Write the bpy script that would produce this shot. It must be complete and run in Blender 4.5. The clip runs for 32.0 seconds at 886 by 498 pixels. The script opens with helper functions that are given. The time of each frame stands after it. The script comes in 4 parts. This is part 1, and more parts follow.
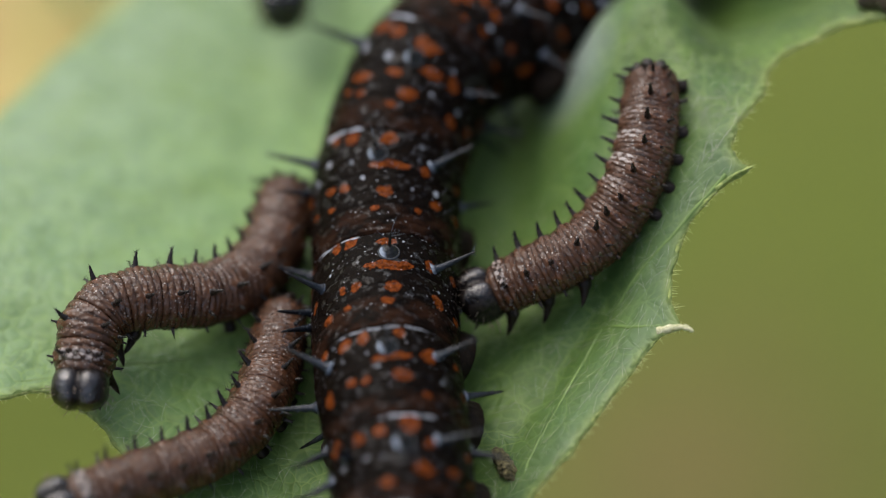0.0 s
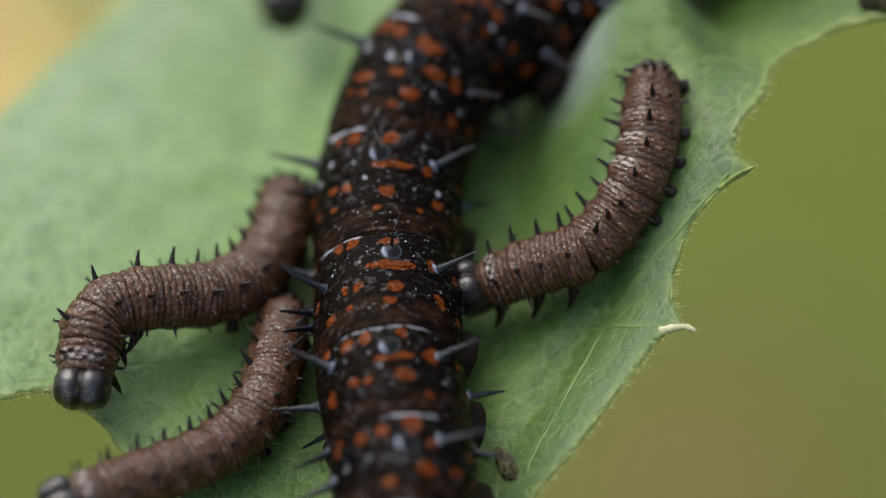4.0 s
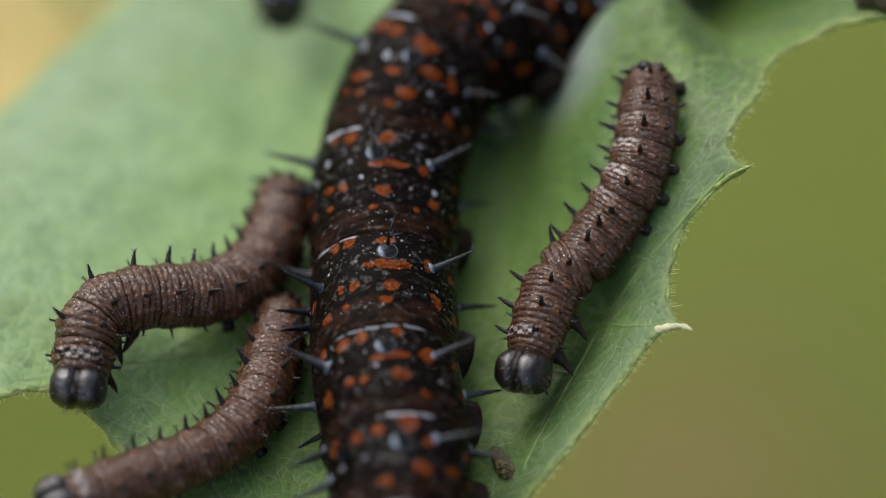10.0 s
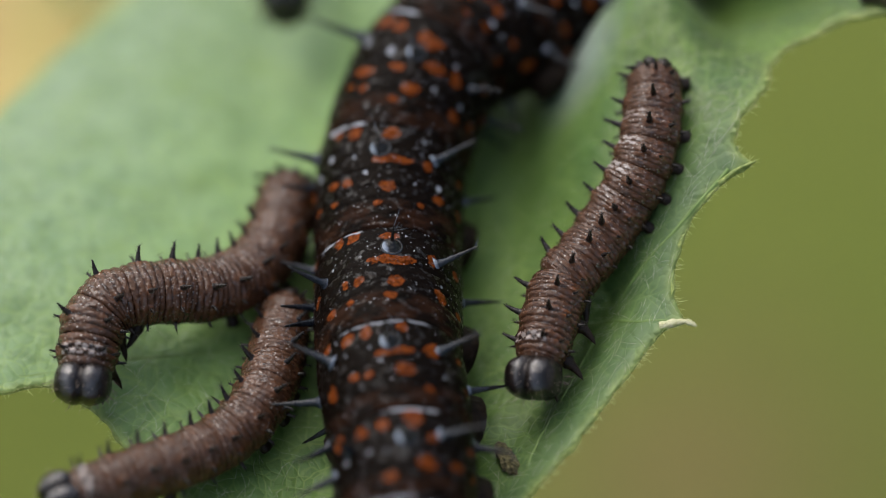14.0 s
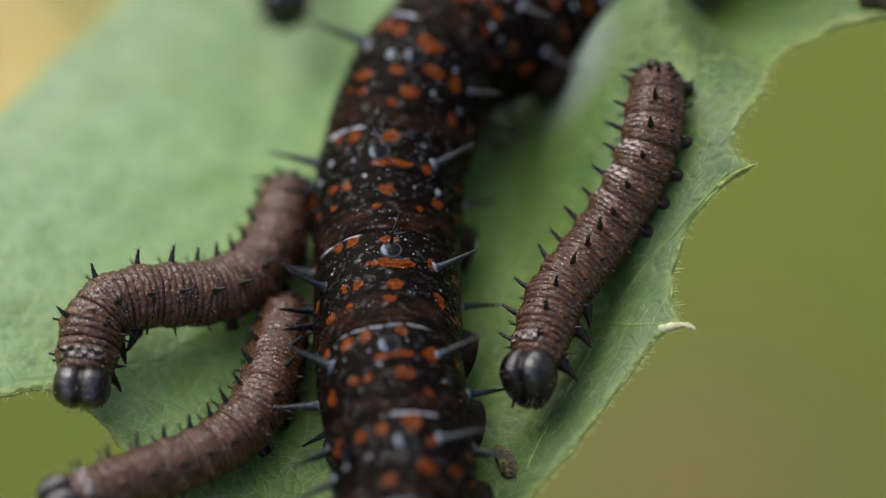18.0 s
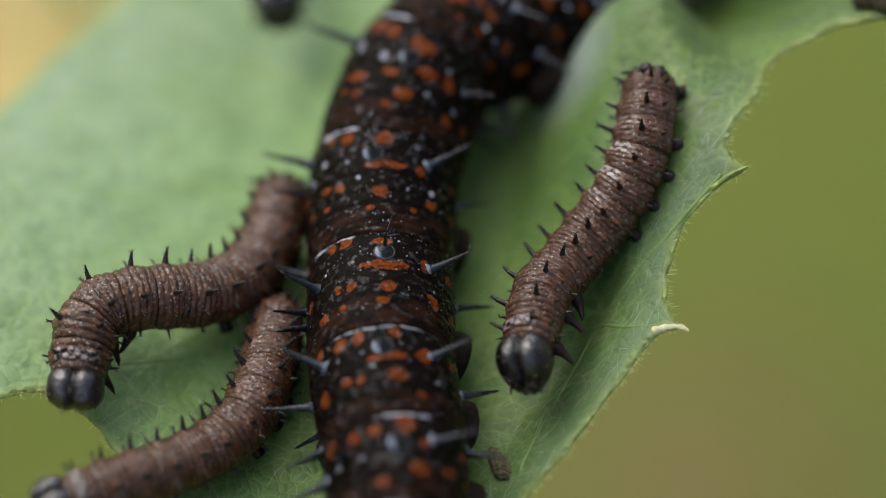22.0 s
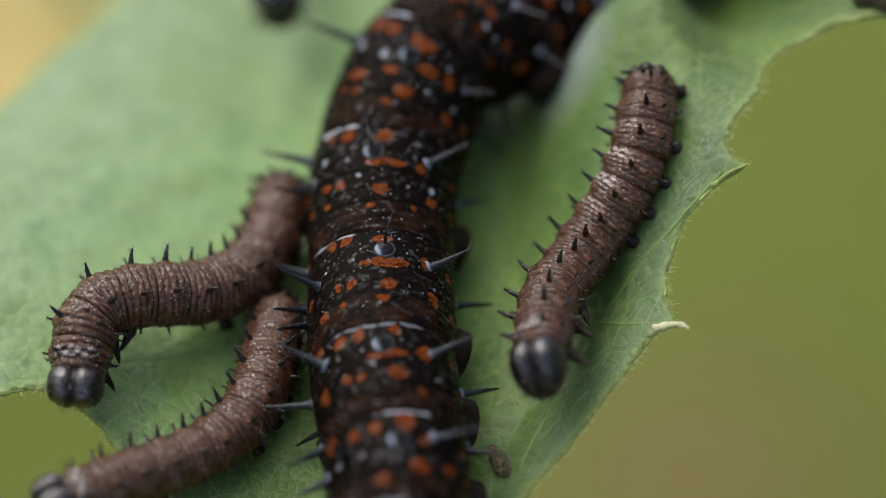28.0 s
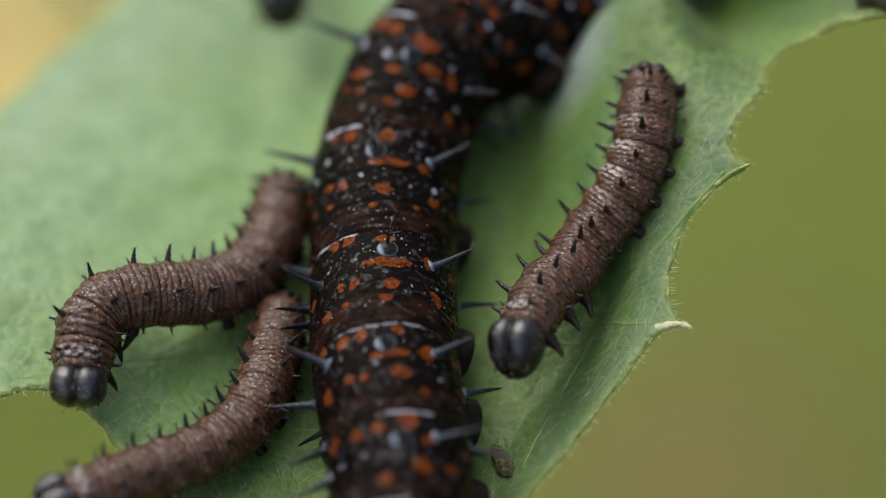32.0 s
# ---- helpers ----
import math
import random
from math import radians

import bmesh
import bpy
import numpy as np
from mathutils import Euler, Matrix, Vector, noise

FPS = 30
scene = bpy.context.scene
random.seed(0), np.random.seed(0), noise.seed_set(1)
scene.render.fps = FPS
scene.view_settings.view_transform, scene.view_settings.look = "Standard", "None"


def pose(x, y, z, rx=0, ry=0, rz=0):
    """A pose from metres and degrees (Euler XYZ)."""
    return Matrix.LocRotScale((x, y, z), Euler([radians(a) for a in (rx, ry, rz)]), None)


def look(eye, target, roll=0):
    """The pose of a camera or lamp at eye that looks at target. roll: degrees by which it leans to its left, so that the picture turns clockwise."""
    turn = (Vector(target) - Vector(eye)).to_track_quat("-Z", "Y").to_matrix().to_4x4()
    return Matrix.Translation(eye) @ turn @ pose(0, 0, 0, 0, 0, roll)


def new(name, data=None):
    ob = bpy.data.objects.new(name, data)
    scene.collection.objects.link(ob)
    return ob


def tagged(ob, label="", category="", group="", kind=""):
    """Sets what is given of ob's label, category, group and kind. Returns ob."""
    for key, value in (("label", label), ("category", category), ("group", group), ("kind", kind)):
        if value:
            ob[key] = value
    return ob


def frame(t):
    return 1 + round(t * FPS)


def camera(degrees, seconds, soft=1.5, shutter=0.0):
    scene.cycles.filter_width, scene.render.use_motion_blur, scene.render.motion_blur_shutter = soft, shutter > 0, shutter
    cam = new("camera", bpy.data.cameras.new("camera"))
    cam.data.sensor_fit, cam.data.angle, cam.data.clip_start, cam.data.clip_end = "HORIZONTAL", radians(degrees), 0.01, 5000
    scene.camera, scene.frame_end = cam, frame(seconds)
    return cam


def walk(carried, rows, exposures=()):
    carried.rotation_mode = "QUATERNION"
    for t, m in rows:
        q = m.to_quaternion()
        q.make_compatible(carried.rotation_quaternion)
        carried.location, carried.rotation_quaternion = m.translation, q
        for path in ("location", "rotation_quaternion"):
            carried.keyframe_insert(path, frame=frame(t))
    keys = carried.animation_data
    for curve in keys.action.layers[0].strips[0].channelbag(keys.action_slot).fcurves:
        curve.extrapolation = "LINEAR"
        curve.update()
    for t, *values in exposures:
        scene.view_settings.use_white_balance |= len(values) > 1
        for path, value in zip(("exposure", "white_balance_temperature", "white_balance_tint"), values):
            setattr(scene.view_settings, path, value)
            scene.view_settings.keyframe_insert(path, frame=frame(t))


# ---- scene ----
from mathutils.geometry import delaunay_2d_cdt

MM = 0.001

# ---- camera: a long macro lens looking down on the leaf, swaying a little ----
EYE = Vector((0.0, -57.163, 70.124)) * MM
AIM = Vector((0.0, 0.0, 2.0)) * MM
UP = Vector((0.0, 0.7660, 0.6428)) * MM
cam = camera(20, 32.0, soft=0.85, shutter=0.5)
cam.data.dof.use_dof = True
cam.data.dof.focus_distance = 84.8 * MM
cam.data.dof.aperture_fstop = 17.0
cam.data.dof.aperture_blades = 0


def sway(a, b):
    shift = Vector((a * MM, 0, 0)) + UP * b
    return look(EYE + shift, AIM + shift)


walk(cam, [
    (0, sway(-0.118, 0.064)),
    (0.5, sway(-0.088, 0.060)),
    (1, sway(-0.158, 0.025)),
    (1.5, sway(-0.215, -0.023)),
    (2, sway(-0.190, -0.037)),
    (2.5, sway(-0.213, 0.006)),
    (3, sway(-0.181, 0.060)),
    (3.5, sway(-0.183, 0.059)),
    (5.5, sway(-0.215, 0.037)),
    (6, sway(-0.124, 0.118)),
    (6.5, sway(-0.093, 0.129)),
    (7, sway(-0.088, 0.127)),
    (7.5, sway(-0.150, 0.064)),
    (8, sway(-0.305, -0.037)),
    (8.5, sway(-0.309, -0.087)),
    (9, sway(-0.184, -0.007)),
    (9.5, sway(-0.092, 0.062)),
    (10, sway(-0.062, 0.030)),
    (10.5, sway(-0.155, -0.090)),
    (11, sway(-0.239, -0.096)),
    (11.5, sway(-0.221, -0.095)),
    (12, sway(-0.184, -0.062)),
    (12.5, sway(-0.035, 0.003)),
    (13, sway(-0.000, 0.000)),
    (13.5, sway(-0.148, -0.092)),
    (14, sway(-0.210, -0.118)),
    (14.5, sway(-0.214, -0.092)),
    (16.5, sway(-0.127, 0.032)),
    (17, sway(-0.185, -0.032)),
    (17.5, sway(-0.218, -0.062)),
    (18, sway(-0.183, -0.006)),
    (18.5, sway(0.023, 0.099)),
    (19, sway(0.089, 0.099)),
    (19.5, sway(-0.058, 0.000)),
    (20, sway(-0.185, -0.095)),
    (20.5, sway(-0.246, -0.095)),
    (21, sway(-0.115, 0.001)),
    (21.5, sway(0.033, 0.088)),
    (22, sway(0.038, 0.054)),
    (22.5, sway(0.004, -0.026)),
    (23, sway(-0.147, -0.090)),
    (23.5, sway(-0.237, -0.093)),
    (24, sway(-0.155, -0.055)),
    (24.5, sway(-0.038, 0.000)),
    (25, sway(0.004, 0.003)),
    (25.5, sway(-0.007, -0.030)),
    (27.5, sway(-0.007, -0.026)),
    (28, sway(0.030, -0.027)),
    (28.5, sway(-0.023, -0.084)),
    (29, sway(-0.099, -0.053)),
    (29.5, sway(-0.177, -0.056)),
    (30, sway(-0.147, -0.023)),
    (30.5, sway(-0.089, 0.001)),
    (31, sway(0.000, -0.003)),
    (31.5, sway(0.033, 0.003)),
    (32, sway(-0.058, -0.037)),
])

# ---- light: bright overcast sky, sun only a wide glow ----
world = bpy.data.worlds.new("sky")
scene.world = world
world.use_nodes = True
wn = world.node_tree
sky = wn.nodes.new("ShaderNodeTexSky")
sky.sky_type = "NISHITA"
sky.sun_disc = False
sky.sun_elevation = radians(55)
sky.sun_rotation = radians(-42)
sky.air_density, sky.dust_density, sky.ozone_density = 1.0, 4.0, 1.0
# cloud takes part of the blue out of the sky
grey_sky = wn.nodes.new("ShaderNodeRGBToBW")
cloud = wn.nodes.new("ShaderNodeMix")
cloud.data_type = "RGBA"
cloud.inputs[0].default_value = 0.32
wn.links.new(sky.outputs["Color"], grey_sky.inputs["Color"])
wn.links.new(sky.outputs["Color"], cloud.inputs[6])
wn.links.new(grey_sky.outputs["Val"], cloud.inputs[7])
wn.links.new(cloud.outputs[2], wn.nodes["Background"].inputs["Color"])
wn.nodes["Background"].inputs["Strength"].default_value = 0.15

sun_data = bpy.data.lights.new("sun", "SUN")
sun_data.energy = 1.05
sun_data.angle = radians(85)
sun_data.color = (1.0, 0.97, 0.92)
sun = new("sun", sun_data)
sun.matrix_world = look((-0.45, 0.50, 0.95), (0, 0, 0))
scene.view_settings.exposure = 0.59


# ---- materials ----
class Nodes:
    """A material with a principled shader and short ways to add nodes."""

    def __init__(self, name, rough=0.5, spec=0.5):
        self.mat = bpy.data.materials.new(name)
        self.mat.use_nodes = True
        self.tree = self.mat.node_tree
        self.bsdf = self.tree.nodes["Principled BSDF"]
        self.bsdf.inputs["Roughness"].default_value = rough
        self.bsdf.inputs["Specular IOR Level"].default_value = spec
        self.coords = self.add("ShaderNodeTexCoord").outputs["Object"]

    def add(self, kind, **sets):
        node = self.tree.nodes.new(kind)
        for key, value in sets.items():
            node.inputs[key].default_value = value
        return node

    def link(self, a, b):
        self.tree.links.new(a, b)

    def noise(self, size, detail=4.0, rough=0.6):
        """Noise whose features are about size millimetres wide."""
        n = self.add("ShaderNodeTexNoise", Scale=1.0 / (size * MM), Detail=detail, Roughness=rough)
        self.link(self.coords, n.inputs["Vector"])
        return n.outputs["Fac"]

    def cells(self, size, feature="F1", random=1.0):
        n = self.add("ShaderNodeTexVoronoi", Scale=1.0 / (size * MM), Randomness=random)
        n.feature = feature
        self.link(self.coords, n.inputs["Vector"])
        return n.outputs["Distance"]

    def ramp(self, fac, *stops):
        n = self.add("ShaderNodeValToRGB")
        el = n.color_ramp.elements
        while len(el) < len(stops):
            el.new(0.5)
        for e, (at, c) in zip(el, stops):
            e.position = at
            e.color = (*c, 1) if len(c) == 3 else c
        self.link(fac, n.inputs["Fac"])
        return n.outputs["Color"]

    def grey(self, fac, a, b, lo=0.0, hi=1.0):
        n = self.add("ShaderNodeMapRange")
        for key, v in (("From Min", a), ("From Max", b), ("To Min", lo), ("To Max", hi)):
            n.inputs[key].default_value = v
        self.link(fac, n.inputs["Value"])
        return n.outputs["Result"]

    def mix(self, fac, a, b, mode="MIX"):
        n = self.add("ShaderNodeMix")
        n.data_type, n.blend_type = "RGBA", mode
        for sock, v in ((n.inputs[0], fac), (n.inputs[6], a), (n.inputs[7], b)):
            if isinstance(v, (int, float)):
                sock.default_value = v
            elif isinstance(v, tuple):
                sock.default_value = (*v, 1)
            else:
                self.link(v, sock)
        return n.outputs[2]

    def math(self, op, a, b):
        n = self.add("ShaderNodeMath")
        n.operation = op
        for sock, v in zip(n.inputs, (a, b)):
            if isinstance(v, (int, float)):
                sock.default_value = v
            else:
                self.link(v, sock)
        return n.outputs["Value"]

    def attr(self, name):
        n = self.add("ShaderNodeAttribute")
        n.attribute_name = name
        s = self.add("ShaderNodeSeparateColor")
        self.link(n.outputs["Color"], s.inputs["Color"])
        return s.outputs["Red"], s.outputs["Green"], s.outputs["Blue"]

    def color(self, c):
        if isinstance(c, tuple):
            self.bsdf.inputs["Base Color"].default_value = (*c, 1)
        else:
            self.link(c, self.bsdf.inputs["Base Color"])

    def bump(self, height, deep, strength=1.0):
        """Relief, deep in millimetres."""
        n = self.add("ShaderNodeBump", Distance=deep * MM, Strength=strength)
        self.link(height, n.inputs["Height"])
        self.link(n.outputs["Normal"], self.bsdf.inputs["Normal"])

    def rough(self, value):
        self.link(value, self.bsdf.inputs["Roughness"])


def make_big_skin():
    m = Nodes("dark_spotted_skin", 0.33, 0.3)
    orange, white, brown = m.attr("pigment")
    grain = m.noise(0.10, 3.0)
    base = m.mix(m.noise(0.5), (0.0018, 0.0014, 0.0012), (0.0075, 0.0046, 0.0032))
    base = m.mix(brown, base, (0.026, 0.011, 0.006))
    rust = m.mix(m.grey(m.noise(0.14), 0.35, 0.65), (0.050, 0.010, 0.002), (0.190, 0.046, 0.008))
    ragged = m.grey(m.math("ADD", orange, m.math("MULTIPLY", m.math("SUBTRACT", m.noise(0.22, 5.0, 0.7), 0.5), 1.5)), 0.38, 0.72)
    base = m.mix(m.math("MULTIPLY", ragged, 0.95), base, rust)
    dots = m.grey(m.cells(0.19), 0.150, 0.085)
    some = m.grey(m.noise(0.9, 2.0), 0.44, 0.54)
    base = m.mix(m.math("MULTIPLY", dots, some), base, (0.42, 0.42, 0.45))
    base = m.mix(m.grey(m.math("ADD", white, m.math("MULTIPLY", m.math("SUBTRACT", m.noise(0.12), 0.5), 0.6)), 0.3, 0.7), base, (0.36, 0.38, 0.43))
    m.color(base)
    m.rough(m.grey(m.noise(0.3), 0.3, 0.7, 0.14, 0.34))
    m.link(m.grey(m.noise(0.30, 4.0), 0.56, 0.70, 0.02, 0.40), m.bsdf.inputs["Specular IOR Level"])
    m.bump(m.math("ADD", m.math("MULTIPLY", grain, 0.35), m.noise(0.4)), 0.05)
    return m.mat


def make_young_skin():
    m = Nodes("brown_wrinkled_skin", 0.36, 0.4)
    rust, pale, dark = m.attr("pigment")
    grain = m.noise(0.07, 3.0)
    base = m.mix(m.grey(m.noise(0.40), 0.3, 0.7), (0.034, 0.014, 0.007), (0.090, 0.038, 0.018))
    base = m.mix(m.math("MULTIPLY", pale, 0.20), base, (0.145, 0.092, 0.062))
    base = m.mix(m.math("MULTIPLY", rust, 0.6), base, (0.165, 0.058, 0.020))
    # shade painted into the creases and the underside
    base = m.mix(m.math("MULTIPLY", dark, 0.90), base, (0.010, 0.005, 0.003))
    dots = m.grey(m.cells(0.15), 0.27, 0.15)
    some = m.grey(m.noise(0.55, 2.0), 0.42, 0.54)
    base = m.mix(m.math("MULTIPLY", m.math("MULTIPLY", dots, some), m.grey(pale, 0.0, 1.0, 0.12, 0.75)), base, (0.46, 0.41, 0.36))
    base = m.mix(m.grey(pale, 1.05, 1.9, 0.0, 0.8), base, (0.40, 0.36, 0.34))
    m.color(base)
    m.rough(m.grey(m.noise(0.2), 0.3, 0.7, 0.12, 0.30))
    m.link(m.grey(m.noise(0.13), 0.46, 0.64, 0.12, 1.0), m.bsdf.inputs["Specular IOR Level"])
    m.bump(m.math("ADD", m.math("MULTIPLY", grain, 0.25), m.noise(0.20)), 0.065)
    return m.mat


def make_plain(name, dark, light, rough, size, deep, spec=0.5):
    m = Nodes(name, rough, spec)
    m.color(m.mix(m.grey(m.noise(size), 0.3, 0.7), dark, light))
    m.rough(m.grey(m.noise(size * 1.7), 0.3, 0.7, rough * 0.75, min(1.0, rough * 1.3)))
    m.bump(m.noise(size * 0.6), deep)
    return m.mat


def make_spine_skin():
    m = Nodes("blue_black_spine", 0.20, 0.38)
    blue, pale, _ = m.attr("pigment")
    base = m.mix(m.noise(0.1), (0.003, 0.003, 0.003), (0.012, 0.011, 0.011))
    base = m.mix(blue, base, m.mix(m.noise(0.15), (0.004, 0.006, 0.009), (0.022, 0.030, 0.044)))
    base = m.mix(pale, base, (0.30, 0.36, 0.46))
    m.color(base)
    m.bump(m.noise(0.10), 0.05)
    return m.mat


def make_head_skin():
    m = Nodes("glossy_black_head", 0.20, 0.62)
    m.bsdf.inputs["IOR"].default_value = 1.7
    stripe, gloss, _ = m.attr("pigment")
    grain = m.noise(0.09, 4.0)
    base = m.mix(m.grey(m.noise(0.25), 0.35, 0.65), (0.008, 0.006, 0.005), (0.032, 0.024, 0.020))
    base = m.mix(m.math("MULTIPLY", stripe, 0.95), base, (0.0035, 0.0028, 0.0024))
    m.color(base)
    m.rough(m.grey(m.noise(0.3), 0.3, 0.7, 0.10, 0.22))
    m.link(m.grey(m.math("MULTIPLY", gloss, m.grey(m.noise(0.22), 0.30, 0.55, 0.5, 1.0)), 0.0, 1.0, 0.13, 0.85), m.bsdf.inputs["Specular IOR Level"])
    m.bump(m.math("ADD", m.math("MULTIPLY", grain, 0.25), m.noise(0.30)), 0.07)
    return m.mat


def make_leaf_skin():
    m = Nodes("green_leaf_blade", 0.46, 0.44)
    rim, flange, _ = m.attr("pigment")
    big = m.noise(4.0, 3.0)
    blotch = m.noise(2.2, 4.0, 0.65)
    small = m.noise(0.25, 5.0)
    green = m.mix(m.grey(big, 0.35, 0.65), (0.150, 0.275, 0.072), (0.220, 0.375, 0.118))
    # far side painted pale for sky sheen, bitten edge deep green for shade
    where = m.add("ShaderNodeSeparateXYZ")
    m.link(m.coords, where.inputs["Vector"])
    far_side = m.math("SUBTRACT", m.math("MULTIPLY", where.outputs["Y"], 0.5), where.outputs["X"])
    green = m.mix(m.grey(far_side, -0.002, 0.0095, 0.82, 0.0), green, (0.062, 0.115, 0.024))
    # shade towards the stalk, painted as olive
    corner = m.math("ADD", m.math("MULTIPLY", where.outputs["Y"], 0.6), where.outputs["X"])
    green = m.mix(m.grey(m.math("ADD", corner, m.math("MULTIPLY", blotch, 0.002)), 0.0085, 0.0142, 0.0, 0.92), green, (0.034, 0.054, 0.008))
    green = m.mix(m.grey(far_side, 0.006, 0.020, 0.0, 0.66), green, (0.37, 0.45, 0.37))
    green = m.mix(m.grey(blotch, 0.45, 0.68, 0.0, 0.55), green, (0.140, 0.235, 0.026))
    green = m.mix(m.grey(blotch, 0.50, 0.34, 0.0, 0.45), green, (0.060, 0.145, 0.035))
    green = m.mix(m.grey(m.noise(3.2, 3.0, 0.5), 0.50, 0.66, 0.0, 0.38), green, (0.065, 0.135, 0.014))
    green = m.mix(m.grey(small, 0.35, 0.65, 0.0, 0.32), green, (0.120, 0.240, 0.055))
    warp = m.add("ShaderNodeTexNoise", Scale=1.0 / (1.2 * MM), Detail=3.0)
    m.link(m.coords, warp.inputs["Vector"])
    shift = m.add("ShaderNodeVectorMath")
    shift.operation = "SCALE"
    m.link(warp.outputs["Color"], shift.inputs[0])
    shift.inputs["Scale"].default_value = 0.45 * MM
    joined = m.add("ShaderNodeVectorMath")
    m.link(m.coords, joined.inputs[0])
    m.link(shift.outputs["Vector"], joined.inputs[1])
    nets = []
    for size in (1.45, 0.50):
        n = m.add("ShaderNodeTexVoronoi", Scale=1.0 / (size * MM))
        n.feature = "DISTANCE_TO_EDGE"
        m.link(joined.outputs["Vector"], n.inputs["Vector"])
        nets.append(n.outputs["Distance"])
    wide = m.grey(nets[0], 0.026, 0.006)
    fine = m.grey(nets[1], 0.070, 0.015)
    lines = m.math("MAXIMUM", m.math("MULTIPLY", wide, 0.75), m.math("MULTIPLY", fine, 0.45))
    green = m.mix(m.math("MULTIPLY", lines, 0.75), green, (0.24, 0.36, 0.085))
    # darker flecks in the meshes of the net
    green = m.mix(m.grey(m.noise(0.7, 5.0, 0.7), 0.52, 0.68, 0.0, 0.45), green, (0.045, 0.090, 0.022))
    # greyer along the margin
    green = m.mix(m.math("MULTIPLY", flange, m.grey(blotch, 0.3, 0.7, 0.35, 0.75)), green, (0.095, 0.155, 0.076))
    # sky sheen painted as a pale grey patch by the midrib
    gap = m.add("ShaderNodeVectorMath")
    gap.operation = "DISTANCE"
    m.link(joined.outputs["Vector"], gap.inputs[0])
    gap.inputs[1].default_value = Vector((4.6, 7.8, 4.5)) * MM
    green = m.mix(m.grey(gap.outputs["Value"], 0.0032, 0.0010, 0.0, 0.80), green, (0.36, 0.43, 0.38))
    green = m.mix(m.math("MULTIPLY", rim, 0.5), green, (0.33, 0.40, 0.10))
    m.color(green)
    m.rough(m.grey(small, 0.3, 0.7, 0.40, 0.62))
    relief = m.math("ADD", m.math("MULTIPLY", m.grey(nets[1], 0.0, 0.35), 0.7), m.math("MULTIPLY", m.grey(nets[0], 0.0, 0.2), 0.6))
    m.bump(m.math("ADD", relief, m.math("MULTIPLY", small, 0.3)), 0.06, 0.7)
    m.bsdf.inputs["Sheen Weight"].default_value = 0.05
    m.bsdf.inputs["Sheen Roughness"].default_value = 0.4
    out = m.tree.nodes["Material Output"]
    thin = m.add("ShaderNodeBsdfTranslucent")
    m.link(m.mix(0.5, green, (0.20, 0.36, 0.04)), thin.inputs["Color"])
    both = m.add("ShaderNodeMixShader", Fac=0.14)
    m.link(m.bsdf.outputs["BSDF"], both.inputs[1])
    m.link(thin.outputs["BSDF"], both.inputs[2])
    m.link(both.outputs["Shader"], out.inputs["Surface"])
    return m.mat


def make_ground_skin():
    m = Nodes("meadow_ground", 0.9, 0.1)
    patch = m.noise(150.0, 2.0, 0.5)
    tuft = m.noise(14.0, 4.0)
    base = m.ramp(patch, (0.36, (0.126, 0.146, 0.030)), (0.66, (0.104, 0.142, 0.026)))
    # a patch of bare brown earth among the grass
    gap = m.add("ShaderNodeVectorMath")
    gap.operation = "DISTANCE"
    m.link(m.coords, gap.inputs[0])
    gap.inputs[1].default_value = Vector((46.0, 218.0, -330.0)) * MM
    bare = m.grey(m.math("ADD", gap.outputs["Value"], m.math("MULTIPLY", patch, 0.08)), 0.105, 0.035)
    base = m.mix(bare, base, (0.168, 0.116, 0.054))
    m.color(m.mix(m.grey(tuft, 0.3, 0.7, 0.0, 0.25), base, (0.10, 0.11, 0.025)))
    m.bump(tuft, 6.0)
    return m.mat


def make_yellow_skin():
    m = Nodes("yellowed_leaf_blade", 0.6, 0.3)
    m.color(m.ramp(m.noise(9.0, 3.0), (0.35, (0.50, 0.33, 0.17)), (0.5, (0.50, 0.39, 0.12)), (0.65, (0.40, 0.40, 0.18))))
    m.bump(m.noise(1.0), 0.1)
    return m.mat


BIG_SKIN = make_big_skin()
YOUNG_SKIN = make_young_skin()
SPINE_SKIN = make_spine_skin()
THORN_SKIN = make_plain("black_thorn", (0.004, 0.003, 0.003), (0.020, 0.013, 0.009), 0.28, 0.15, 0.02, 0.4)
HEAD_SKIN = make_head_skin()
PROLEG_SKIN = make_plain("black_proleg", (0.006, 0.004, 0.003), (0.024, 0.014, 0.008), 0.5, 0.3, 0.10, 0.12)
LEG_SKIN = make_plain("dark_brown_leg", (0.004, 0.003, 0.002), (0.022, 0.012, 0.007), 0.32, 0.2, 0.03, 0.2)
HAIR_SKIN = make_plain("pale_hair", (0.55, 0.54, 0.40), (0.72, 0.72, 0.58), 0.5, 0.2, 0.005)
FRINGE_SKIN = make_plain("yellowish_fringe", (0.30, 0.35, 0.12), (0.52, 0.54, 0.28), 0.5, 0.2, 0.005)
SETA_SKIN = make_plain("brown_bristle", (0.10, 0.07, 0.05), (0.26, 0.20, 0.15), 0.4, 0.2, 0.005)
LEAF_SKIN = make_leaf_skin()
RIM_SKIN = make_plain("yellow_green_leaf_rim", (0.10, 0.16, 0.025), (0.34, 0.40, 0.11), 0.5, 0.22, 0.08)
STALK_SKIN = make_plain("dark_stalk", (0.020, 0.014, 0.010), (0.060, 0.045, 0.025), 0.6, 0.8, 0.1)
VEIN_SKIN = make_plain("pale_green_vein", (0.10, 0.18, 0.035), (0.17, 0.26, 0.065), 0.5, 0.5, 0.02)
TOOTH_SKIN = make_plain("pale_leaf_tooth", (0.40, 0.40, 0.18), (0.70, 0.68, 0.46), 0.55, 0.15, 0.08)
